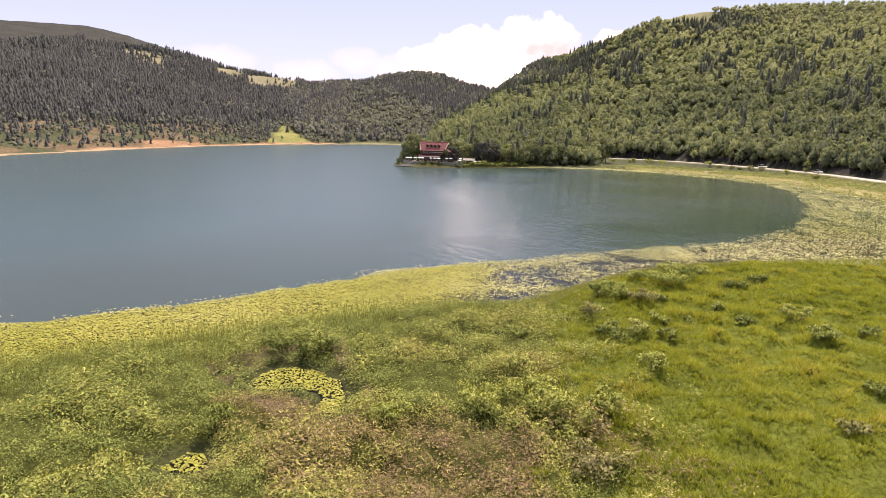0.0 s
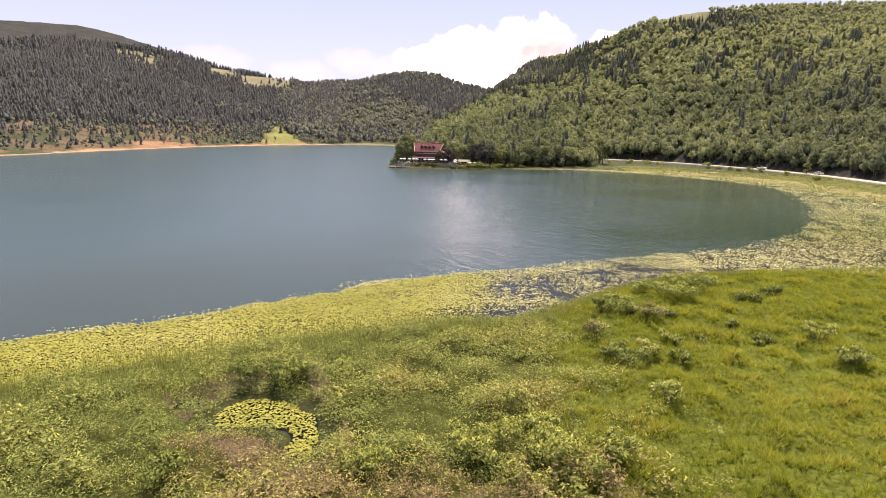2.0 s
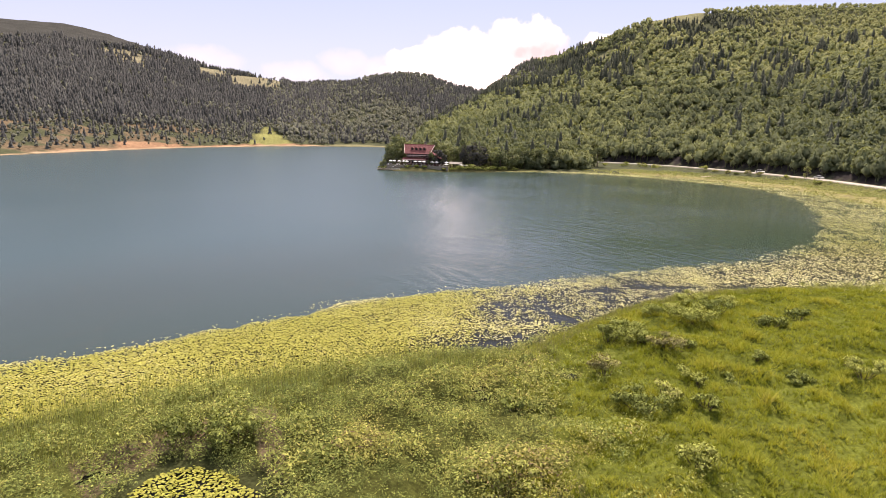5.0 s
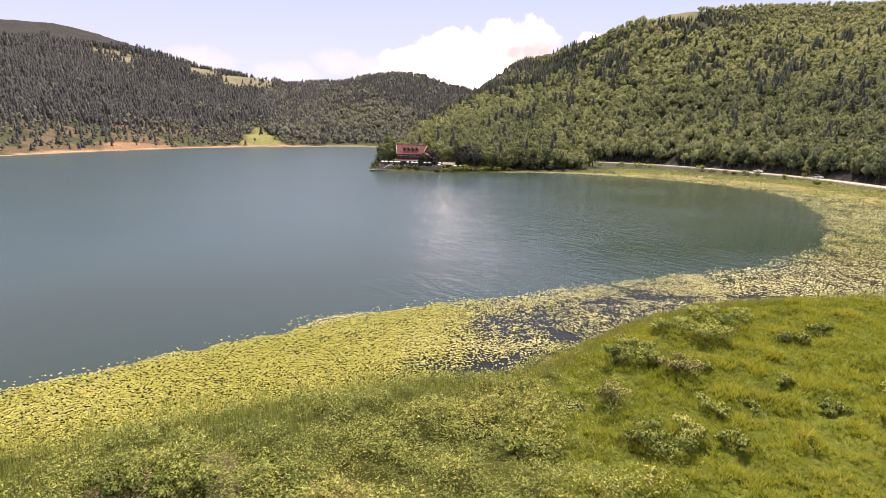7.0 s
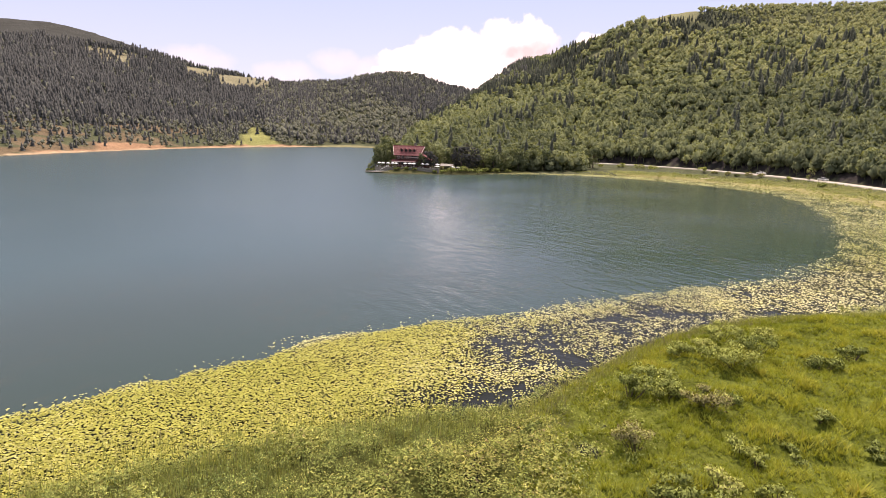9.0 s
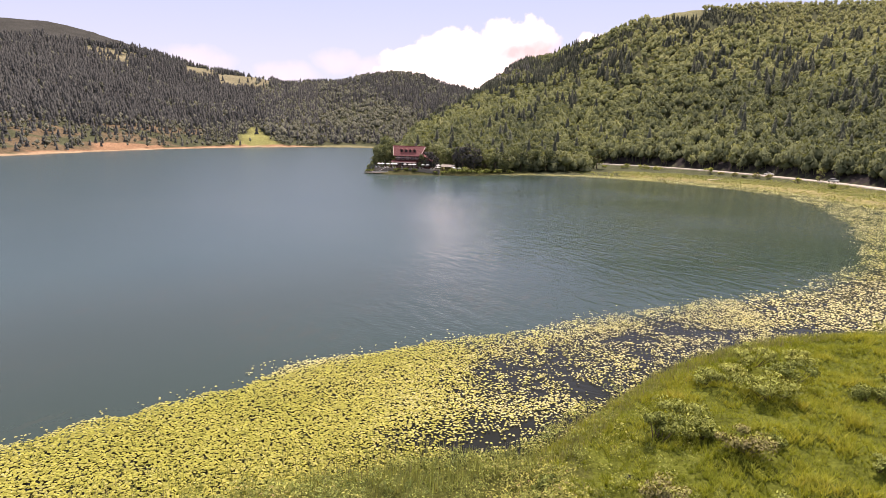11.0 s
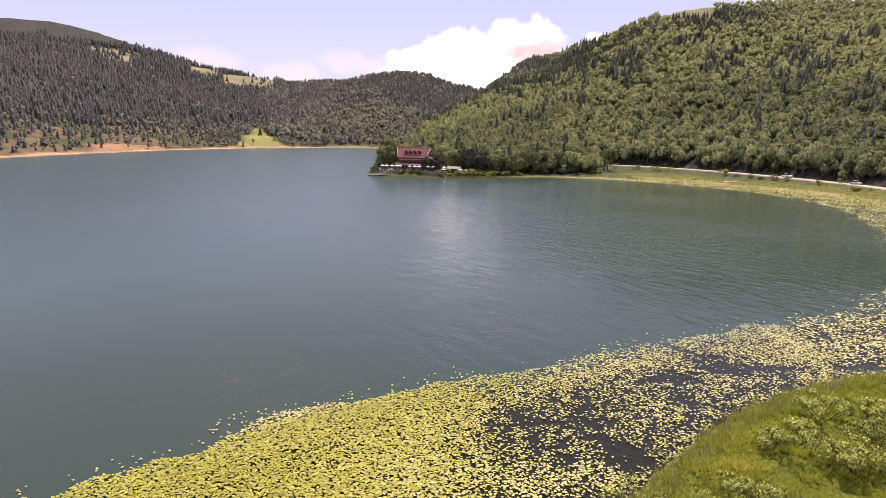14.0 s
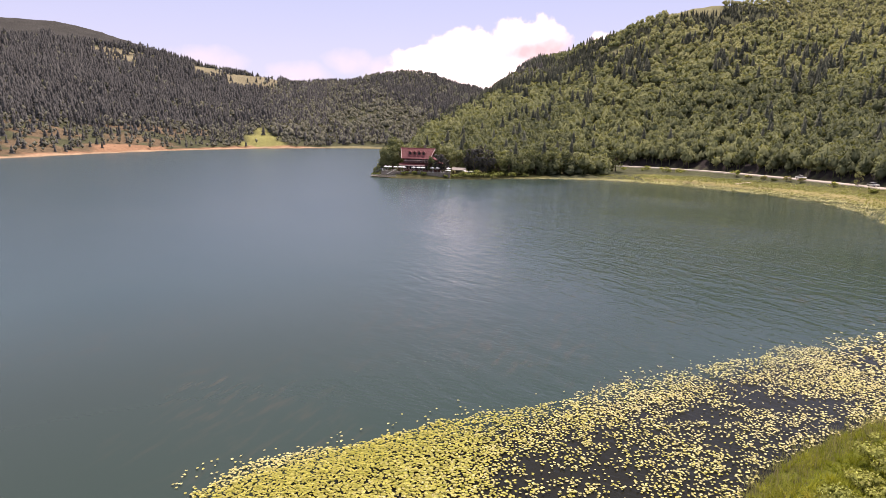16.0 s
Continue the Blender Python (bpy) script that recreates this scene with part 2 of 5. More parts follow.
def distance(poly, x, y):
    """Signed distance to a closed line, positive outside."""
    x, y = np.asarray(x, float).ravel(), np.asarray(y, float).ravel()
    best, inside = np.full(x.shape, 1e18), np.zeros(x.shape, bool)
    for (ax, ay), (bx, by) in zip(poly, np.roll(poly, -1, axis=0)):
        dx, dy = bx - ax, by - ay
        s = np.clip(((x - ax) * dx + (y - ay) * dy) / (dx * dx + dy * dy), 0, 1)
        best = np.minimum(best, (x - ax - s * dx) ** 2 + (y - ay - s * dy) ** 2)
        if ay != by:
            inside ^= ((ay > y) != (by > y)) & (x < dx * (y - ay) / (by - ay) + ax)
    return np.sqrt(best) * np.where(inside, -1, 1)


def line_distance(points, x, y):
    x, y = np.asarray(x, float).ravel(), np.asarray(y, float).ravel()
    best = np.full(x.shape, 1e18)
    for (ax, ay), (bx, by) in zip(points[:-1], points[1:]):
        dx, dy = bx - ax, by - ay
        s = np.clip(((x - ax) * dx + (y - ay) * dy) / (dx * dx + dy * dy), 0, 1)
        best = np.minimum(best, (x - ax - s * dx) ** 2 + (y - ay - s * dy) ** 2)
    return np.sqrt(best)


def curve(points, step):
    """A smooth line through the points (Catmull-Rom), sampled about every step metres."""
    p = [np.array(q, float) for q in (points[0], *points, points[-1])]
    out = []
    for a, b, c, d in zip(p, p[1:], p[2:], p[3:]):
        k = max(2, int(np.linalg.norm(c - b) / step))
        for s in np.arange(k) / k:
            out.append(0.5 * (2 * b + (c - a) * s + (2 * a - 5 * b + 4 * c - d) * s * s + (3 * b - a - 3 * c + d) * s ** 3))
    return np.array(out + [p[-1]])


ROAD = curve([(30, 398), (55, 394), (80, 384), (101, 366), (117, 340), (129, 312), (136, 283), (139, 250), (146, 205), (165, 150), (200, 110)], 4.0)
ROAD_Z = 2.4
POND = rounded([(-17.3, 47.4), (-16.7, 49.0), (-15.0, 50.2), (-13.0, 49.4), (-11.6, 48.4), (-10.6, 48.4), (-9.6, 43.6), (-10.2, 42.8), (-11.2, 42.8), (-11.4, 45.5), (-12.8, 46.3), (-14.6, 45.6), (-16.5, 45.8)])
POOL = rounded([(-17.4, 35.0), (-16.7, 36.6), (-15.6, 36.8), (-14.8, 35.2), (-16.2, 34.5)])


def pond_distance(x, y):
    return np.minimum(distance(POND, x, y), distance(POOL, x, y))


def value_noise(x, y, scale, seed=0):
    """Smooth noise in -1..1 on a hashed lattice."""
    x, y = np.asarray(x, float) / scale, np.asarray(y, float) / scale
    if seed >= 40:
        x, y = x * math.cos(seed) - y * math.sin(seed), x * math.sin(seed) + y * math.cos(seed)
    i, j = np.floor(x), np.floor(y)
    u, v = x - i, y - j
    u, v = u * u * (3 - 2 * u), v * v * (3 - 2 * v)

    def h(a, b):
        s = np.sin(a * 127.1 + b * 311.7 + seed * 74.7) * 43758.5453
        return 2 * (s - np.floor(s)) - 1
    return (h(i, j) * (1 - u) + h(i + 1, j) * u) * (1 - v) + (h(i, j + 1) * (1 - u) + h(i + 1, j + 1) * u) * v


# middle of the camera's path; hills are shaped to fit its view
VIEW_CENTRE = (0.0, 28.0)
HILLS = {   # azimuth: foot, crest (metres from the view centre), height of the crest
    "near": [(-13, 330, 340, 0), (-8.4, 302, 350, 10), (-5.5, 297, 430, 20), (-3.9, 296, 500, 31), (-2.4, 296, 560, 40), (-1.3, 297, 600, 49), (0.9, 304, 650, 71),
             (2.8, 328, 700, 90), (4.5, 345, 690, 93), (8, 386, 640, 100), (12, 384, 610, 111), (15, 371, 620, 119), (19, 351, 650, 126), (23, 328, 700, 134),
             (26, 310, 700, 132), (29, 294, 700, 131), (39, 234, 680, 122), (60, 215, 640, 105), (90, 220, 600, 80), (130, 260, 600, 20), (150, 300, 600, 0)],
    "left": [(-178, 500, 1000, 30), (-120, 330, 1000, 70), (-80, 300, 1000, 110), (-50, 330, 1050, 136), (-38, 375, 1050, 145), (-35, 400, 1050, 148), (-32.6, 430, 1050, 140),
             (-28.7, 470, 1000, 116), (-25.5, 500, 1000, 97), (-22.4, 515, 980, 87), (-18.9, 545, 930, 73), (-17, 560, 900, 64), (-14, 600, 880, 40), (-10, 640, 860, 10), (-8, 640, 860, 0)],
    "back": [(-28, 560, 1120, 40), (-22, 580, 1120, 62), (-17.7, 600, 1120, 82), (-16, 615, 1120, 88), (-13.2, 625, 1120, 91), (-10.8, 640, 1120, 102), (-8.4, 650, 1120, 110),
             (-6.4, 660, 1120, 105), (-3.9, 665, 1120, 90), (-2.2, 670, 1120, 82), (2, 680, 1120, 70), (8, 700, 1120, 40), (14, 700, 1120, 0)],
}


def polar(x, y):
    return np.degrees(np.arctan2(x - VIEW_CENTRE[0], y - VIEW_CENTRE[1])), np.hypot(x - VIEW_CENTRE[0], y - VIEW_CENTRE[1])


def hill(which, az, r):
    t = np.array(HILLS[which], float)
    foot, crest, top = (np.interp(az, t[:, 0], t[:, i], left=t[0, i] if i < 3 else 0, right=t[-1, i] if i < 3 else 0) for i in (1, 2, 3))
    s = (r - foot) / (crest - foot)
    up = np.clip(s, 0, 1) ** 1.22
    up = np.where(s > 0.9, up - 1.2 * np.maximum(s - 0.9, 0) ** 2, up)
    down = np.clip(1 - 0.35 * np.maximum(s - 1.0, 0), 0.1, 1)
    return top * np.clip(up, 0, 1) * down


def height(x, y):
    """The ground's height, and the signed distance to the shore."""
    x, y = np.asarray(x, float).ravel(), np.asarray(y, float).ravel()
    az, r = polar(x, y)
    sd = distance(SHORE, x, y)
    t = np.array(HILLS["near"], float)
    cut = 4.0 * ramp(r - np.interp(az, t[:, 0], t[:, 1]), -5, 2) * ramp(az, 8, 11) * ramp(az, 60, 45)     # steep earth bank above the road, added to darken the wood's foot
    z = np.maximum(np.maximum(hill("near", az, r) + cut, hill("left", az, r)), hill("back", az, r))
    folds = value_noise(x, y, 95, 3) * 0.65 + value_noise(x, y, 40, 4) * 0.35
    z = z * (1 + 0.07 * folds * np.clip(1 - z / 150, 0, 1)) + np.clip(z / 20, 0, 1) * folds * 2.0
    flat = 0.22 + 0.75 * ramp(sd, 0, 60) + 0.24 * value_noise(x, y, 6, 1) * ramp(sd, 0, 3) + (0.42 * value_noise(x, y, 2.2, 2) + 0.24 * value_noise(x, y, 1.4, 60)) * ramp(sd, 1, 5) + 0.18 * ramp(sd, 0, 4)
    bed = -0.15 - 2.2 * ramp(-sd, 0, 40)
    land = flat + z * ramp(sd, 0, 14)
    z = np.where(sd > 0, land * ramp(sd, -0.6, 0.8) + bed * (1 - ramp(sd, -0.6, 0.8)), bed + 0.1 * ramp(sd, -0.6, 0))
    z = z + 1.0 * ramp(sd, 0, 5) * ((x > -58) & (x < 0)) * ramp(y, 338, 325) * (y > 280)
    far = ramp(r, 1300, 3000)
    z = z * (1 - far) + far * 45
    near_road = line_distance(ROAD, x, y)
    k = 1 - ramp(near_road, 4.2, 9.0)
    z = np.where(sd > 0, z * (1 - k) + (ROAD_Z - 0.25) * k, z)
    pond = pond_distance(x, y)
    hollow = ramp(pond, 0.2, 2.8)
    z = np.where((pond < 2.8) & (sd > 0), z * hollow + 0.10 * (1 - hollow) - 0.45 * ramp(pond, 0.3, -0.6), z)
    return z, sd


def clearing(x, y):
    """1 where the slopes are open grass, and which kind: 1 bright pasture, 2 dry hillside, 3 bare red bank."""
    az, r = polar(x, y)
    rag = value_noise(x, y, 22, 9)
    kind = np.zeros(x.shape, int)
    side = np.where(az < -20.2, (-20.2 - az) / 1.5, (az + 20.2) / 2.3)
    kind[(side < 1) & (r > 535) & (r < 556 + 84 * (1 - side) + 8 * rag)] = 1
    kind[(az < -18.9) & (az > -22.9) & (r > 862 + 14 * rag) & (r < 962 + 5 * (az + 21))] = 2
    kind[(az < -23.3) & (az > -25.4) & (r > 900 + 12 * rag) & (r < 984)] = 2
    kind[(az < -25.4) & (az > -29.4) & (r > 905 + 10 * rag) & (r < 960) & (value_noise(x, y, 30, 51) > 0.05)] = 2
    kind[(az < -26.5) & (r > 975 + 10 * (az + 28) + 14 * rag)] = 4
    for a, q, wa, wr in ((-30.9, 880, 1.5, 52), (-30.0, 846, 0.9, 24), (-36.4, 664, 0.4, 16), (-34.2, 722, 0.5, 16), (-27.9, 640, 0.35, 12), (-25.2, 640, 0.3, 20)):
        kind[(np.hypot((az - a) / wa, (r - q) / wr) + 0.6 * rag < 0.85)] = 2
    kind[(np.hypot((az - 8.8) / 1.1, (r - 592) / 9) + 0.5 * rag < 1)] = 6
    kind[(az > 12.5) & (az < 16.5) & (r > 603)] = 6
    sd = distance(SHORE, x, y)
    left = (az < -14.5) & (az > -46)
    kind[left & (sd < 6 + 4 * rag)] = 3
    kind[(az < -27.5) & (az > -32) & (sd < 13 + 15 * rag)] = 3
    kind[(az > -14.5) & (az < -6) & (r > 520) & (sd < 26 + 6 * rag)] = 5
    return kind, sd


def bulk(name, verts, tris, mat, tint=None, soil_and_shade=None, smooth=False, normals=None):
    """One mesh from arrays; given normals round off the shading of leaf masses."""
    me = bpy.data.meshes.new(name)
    verts, tris = np.ascontiguousarray(verts, np.float32), np.ascontiguousarray(tris, np.int32)
    me.vertices.add(len(verts))
    me.vertices.foreach_set("co", verts.ravel())
    me.loops.add(tris.size)
    me.loops.foreach_set("vertex_index", tris.ravel())
    me.polygons.add(len(tris))
    me.polygons.foreach_set("loop_start", np.arange(0, tris.size, 3, dtype=np.int32))
    me.polygons.foreach_set("use_smooth", np.full(len(tris), smooth or normals is not None))
    if tint is not None:
        me.attributes.new("tint", "FLOAT", "POINT").data.foreach_set("value", np.ascontiguousarray(tint, np.float32))
    if soil_and_shade is not None:
        me.attributes.new("soil_and_shade", "FLOAT_COLOR", "POINT").data.foreach_set("color", np.ascontiguousarray(np.c_[soil_and_shade, np.ones(len(soil_and_shade))], np.float32).ravel())
    me.materials.append(mat)
    me.update()
    me.validate()
    if normals is not None:
        me.normals_split_custom_set_from_vertices(normals.astype(np.float32))
    return new(name, me)


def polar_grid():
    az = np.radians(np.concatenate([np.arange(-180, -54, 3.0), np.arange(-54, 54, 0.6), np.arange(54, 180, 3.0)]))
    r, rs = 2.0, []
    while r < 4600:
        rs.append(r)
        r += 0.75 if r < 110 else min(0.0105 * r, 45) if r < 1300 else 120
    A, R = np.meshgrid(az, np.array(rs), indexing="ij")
    x, y = (VIEW_CENTRE[0] + R * np.sin(A)).ravel(), (VIEW_CENTRE[1] + R * np.cos(A)).ravel()
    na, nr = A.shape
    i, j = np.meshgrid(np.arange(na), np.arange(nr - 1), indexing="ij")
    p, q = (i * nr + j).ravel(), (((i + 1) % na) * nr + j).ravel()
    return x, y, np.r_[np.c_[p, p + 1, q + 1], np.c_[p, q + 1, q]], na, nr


def build_ground():
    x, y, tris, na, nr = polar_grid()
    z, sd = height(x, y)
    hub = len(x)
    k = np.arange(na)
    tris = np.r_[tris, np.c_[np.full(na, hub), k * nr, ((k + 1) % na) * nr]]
    kind, _ = clearing(x, y)
    azd, rr = polar(x, y)
    soil_and_shade = np.tile((0.075, 0.082, 0.045), (len(x), 1))
    soil_and_shade[kind == 1] = (0.215, 0.215, 0.078)
    soil_and_shade[kind == 2] = (0.22, 0.20, 0.125)
    soil_and_shade[kind == 6] = (0.21, 0.205, 0.11)
    soil_and_shade[kind == 4] = (0.056, 0.056, 0.050)
    soil_and_shade[kind == 5] = (0.20, 0.185, 0.10)
    soil_and_shade[kind == 3] = (0.31, 0.185, 0.11)
    soil_and_shade[(kind == 3) & (sd < 5)] = (0.42, 0.30, 0.19)
    home = (rr < 210) & (sd > 0) & (azd > -120) | (np.abs(azd) > 60) & (rr < 500)
    soil_and_shade[home] = (0.10, 0.115, 0.02)
    herb = home & (x + 0.06 * (y - 50) + 2 * value_noise(x, y, 7, 6) < 6)
    soil_and_shade[herb] = (0.07, 0.076, 0.02)
    marsh = (sd > 0) & (azd > -3) & (rr > 70) & (sd < 30) & (x > 60) & (line_distance(ROAD, x, y) > 5)
    soil_and_shade[marsh] = (0.13, 0.13, 0.045)
    soil_and_shade[marsh & (sd < 9 + 3 * value_noise(x, y, 12, 14))] = (0.27, 0.235, 0.11)
    soil_and_shade[(x > -60) & (x < 20) & (y > 285) & (y < 335) & (sd > 0)] = (0.10, 0.10, 0.042)
    soil_and_shade[(azd < -24) & (azd > -46) & (sd < 75) & (sd > 5) & (kind == 0) & (value_noise(x, y, 16, 12) > -0.1)] = (0.15, 0.112, 0.07)
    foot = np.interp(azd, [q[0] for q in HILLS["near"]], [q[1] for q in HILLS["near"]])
    # strip at the wood's foot: tree shade painted as near-black ground
    soil_and_shade[(azd > 8.4) & (azd < 45) & (rr > foot - 5) & (rr < foot + 9) & (line_distance(ROAD, x, y) > 4.5)] = (0.032, 0.028, 0.028)
    soil_and_shade[pond_distance(x, y) < 1.5] = (0.05, 0.055, 0.022)
    soil_and_shade[sd < 0] = (0.05, 0.045, 0.03)
    verts = np.r_[np.c_[x, y, z], [(VIEW_CENTRE[0], VIEW_CENTRE[1], 1.0)]]
    ob = bulk("ground", verts, tris, M_GROUND, soil_and_shade=np.r_[soil_and_shade, [(0.105, 0.13, 0.022)]], smooth=True)
    return tagged(ob, "green lakeside meadow, marsh and wooded valley slopes", "ground", kind="structure")


build_ground()


def build_water():
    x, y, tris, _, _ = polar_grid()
    sd = distance(SHORE, x, y)
    tris = tris[(sd[tris] < 9).all(1)]
    used, tris = np.unique(tris, return_inverse=True)
    tris = tris.reshape(-1, 3)
    x, y = x[used], y[used]
    open_water = distance(OPEN, x, y)
    away = ramp(y, 190, 120)
    shallow = (0.7 * ramp(open_water, -55, -4) + 0.3 * ramp(open_water, 0.8, 5.0)) * away
    ob = bulk("water", np.c_[x, y, np.zeros(len(x))], tris, M_WATER, tint=shallow, smooth=True)
    return tagged(ob, "calm grey-green lake water with small wind ripples", "lake", kind="structure")


build_water()


def build_pond(rim):
    me = bpy.data.meshes.new("pond_water")
    me.from_pydata([(*p, -0.02) for p in rim], [], [list(range(len(rim)))])
    me.materials.append(M_WATER)
    me.attributes.new("tint", "FLOAT", "POINT").data.foreach_set("value", np.ones(len(rim), np.float32))
    if me.polygons[0].normal.z < 0:
        me.flip_normals()
    return tagged(new("pond_water", me), "small dark marsh pond among tall herbs", "pond", kind="structure")


build_pond(POND)
build_pond(POOL)


def build_road():
    p = ROAD
    d = np.gradient(p, axis=0)
    d /= np.linalg.norm(d, axis=1)[:, None]
    side = np.c_[-d[:, 1], d[:, 0]]
    rows = [(-3.3, -0.5), (-3.0, 0.02), (-1.5, 0.08), (0.0, 0.10), (1.5, 0.08), (3.0, 0.02), (3.3, -0.5)]
    verts = np.concatenate([np.c_[p + side * w, np.full(len(p), ROAD_Z + h)] for w, h in rows])
    m = len(p)
    tris = []
    for k in range(len(rows) - 1):
        for i in range(m - 1):
            a, b = k * m + i, (k + 1) * m + i
            tris += [(a, a + 1, b + 1), (a, b + 1, b)]
    ob = bulk("road", verts, np.array(tris)[:, ::-1], plain("pale_gravel_road", (0.44, 0.39, 0.33), 0.9, scale=0.5, vary=0.12))
    return tagged(ob, "pale dusty lakeside road on a low bank", "road", kind="structure")


build_road()


# ---- plants in bulk ----
rng = np.random.default_rng(7)


def spread(proto, where, yaw, scale, tint):
    """Many copies of one small plant as one set of arrays. proto: verts, tris, tint offset and, for crowns, normals."""
    v, f, off = proto[:3]
    k, n = len(where), len(v)
    c, s = np.cos(yaw)[:, None], np.sin(yaw)[:, None]
    x, y = v[:, 0] * scale[:, 0:1], v[:, 1] * scale[:, 0:1]
    out = np.stack([c * x - s * y, s * x + c * y, v[:, 2] * scale[:, 1:2]], 2) + where[:, None, :]
    tris = (f[None] + (np.arange(k) * n)[:, None, None]).reshape(-1, 3)
    most = out.reshape(-1, 3), tris, (tint[:, None] + off[None]).ravel()
    if len(proto) == 3:
        return most
    nx, ny, nz = proto[3].T
    return *most, np.stack([c * nx - s * ny, s * nx + c * ny, np.broadcast_to(nz, (k, n))], 2).reshape(-1, 3)


def join(parts):
    tris, base = [], 0
    for p in parts:
        tris.append(p[1] + base)
        base += len(p[0])
    rest = [np.concatenate([p[i] for p in parts]) for i in range(len(parts[0])) if i != 1]
    return rest[0], np.concatenate(tris), *rest[1:]


def stuff(name, parts, mat, label, category):
    v, f, t, *nrm = join(parts)
    return tagged(bulk(name, v, f, mat, tint=np.clip(t, 0, 1), normals=nrm[0] if nrm else None), label, category, kind="stuff")


def unit(v):
    return v / np.maximum(np.linalg.norm(v, axis=-1, keepdims=True), 1e-9)


def leaf_quads(g, centre, normal, size, long=1.3):
    """Two-triangle leaf clusters with given centres, facing normal."""
    a = unit(np.cross(normal, g.normal(size=normal.shape)))
    b = np.cross(normal, a)
    size = np.asarray(size).reshape(-1, 1)
    v = np.stack([centre - a * size * long, centre + b * size * 0.8 - normal * size * 0.25, centre + a * size * long, centre - b * size * 0.8 - normal * size * 0.25], 1)
    n = len(centre)
    base = np.arange(n)[:, None] * 4
    f = np.concatenate([base + np.array([0, 2, 1]), base + np.array([0, 3, 2])])
    return v.reshape(-1, 3), f


OCTA = (np.array([(1, 0, 0), (-1, 0, 0), (0, 1, 0), (0, -1, 0), (0, 0, 1), (0, 0, -1)], float),
        np.array([(0, 2, 4), (2, 1, 4), (1, 3, 4), (3, 0, 4), (2, 0, 5), (1, 2, 5), (3, 1, 5), (0, 3, 5)]))


def broadleaf(seed, leaves, size, trunk=True, lobes=6):
    """A broadleaved tree of crown radius 1 and height about 2.5: lobes of leaf clusters round darker inner masses, on a tapered trunk."""
    g = np.random.default_rng(seed)
    c = unit(g.normal(size=(lobes, 3))) * np.array([0.55, 0.55, 0.5]) + np.array([0, 0, 1.5])
    c[0] = (0, 0, 1.85)
    rad = g.uniform(0.42, 0.62, lobes)
    parts = []
    middle = np.array([0, 0, 1.35])
    parts.append((OCTA[0] * np.array([0.85, 0.85, 0.8]) + (0, 0, 1.45), OCTA[1], np.full(6, -0.04), unit(OCTA[0] + (0, 0, 0.6))))
    own = g.integers(0, lobes, leaves)
    d = unit(g.normal(size=(leaves, 3)) + np.array([0, 0, 0.45]))
    pos = c[own] + d * (rad[own] * g.uniform(0.8, 1.12, leaves))[:, None]
    v, f = leaf_quads(g, pos, unit(d + 0.32 * g.normal(size=d.shape)), size * g.uniform(0.7, 1.3, leaves))
    round_off = np.repeat(unit(0.42 * d + 0.45 * unit(pos - middle) + np.array([0, 0, 0.65]) + 0.08 * g.normal(size=d.shape)), 4, axis=0)
    parts.append((v, f, np.repeat(g.normal(0, 0.07, leaves), 4), round_off))
    if trunk:
        ring = np.array([(math.cos(t), math.sin(t)) for t in (0, 2.1, 4.2)])
        v = np.r_[np.c_[ring * 0.09, np.full(3, -0.3)], np.c_[ring * 0.05, np.full(3, 1.4)]]
        parts.append((v, np.array([(0, 1, 4), (0, 4, 3), (1, 2, 5), (1, 5, 4), (2, 0, 3), (2, 3, 5)]), np.full(6, -0.3), np.c_[np.r_[ring, ring], np.zeros(6)]))
    return join(parts)


def conifer(seed, tiers, points):
    """A spruce of height 1: ragged drooping skirts of boughs on a thin stem."""
    g = np.random.default_rng(seed)
    parts = []
    for k in range(tiers):
        s = k / tiers
        z0, z1 = 0.10 + 0.86 * s, 0.10 + 0.86 * min(1.0, s + 1.45 / tiers)
        r = 0.21 * (1 - s) ** 0.85 + 0.015
        t = np.linspace(0, 2 * np.pi, 2 * points, endpoint=False) + g.uniform(0, 3)
        rr = np.where(np.arange(2 * points) % 2 == 0, r, r * 0.55) * g.uniform(0.8, 1.2, 2 * points)
        zz = z0 + np.where(np.arange(2 * points) % 2 == 0, -0.03, 0.03) + g.normal(0, 0.012, 2 * points)
        v = np.r_[np.c_[rr * np.cos(t), rr * np.sin(t), zz], [(0, 0, z1 + 0.03)]]
        m = 2 * points
        f = np.array([(i, (i + 1) % m, m) for i in range(m)])
        out = unit(np.c_[np.cos(t), np.sin(t), np.full(m, 0.55)] + 0.15 * g.normal(size=(m, 3)))
        parts.append((v, f, np.full(m + 1, g.normal(0, 0.08)), np.r_[out, [(0, 0, 1.0)]]))
    return join(parts)


BROAD_NEAR = [broadleaf(s, 60, 0.175, lobes=5) for s in (11, 12, 13)]
BROAD_EDGE = [broadleaf(s, 80, 0.155, lobes=6) for s in (26, 27, 28)]
BROAD_FAR = [broadleaf(s, 34, 0.225, False, 4) for s in (14, 15, 16)]
BROAD_DISTANT = [broadleaf(s, 14, 0.34, False, 3) for s in (17, 18, 19)]
SPRUCE_NEAR = [conifer(s, 7, 6) for s in (21, 22)]
SPRUCE_FAR = [conifer(s, 3, 4) for s in (23, 24, 25)]


def scatter_polar(a0, a1, r0, r1, area):
    """Random places in a sector, one to each so many square metres."""
    k = int((r1 * r1 - r0 * r0) / 2 * radians(a1 - a0) / area)
    az, r = np.radians(rng.uniform(a0, a1, k)), np.sqrt(rng.uniform(r0 * r0, r1 * r1, k))
    return VIEW_CENTRE[0] + r * np.sin(az), VIEW_CENTRE[1] + r * np.cos(az)


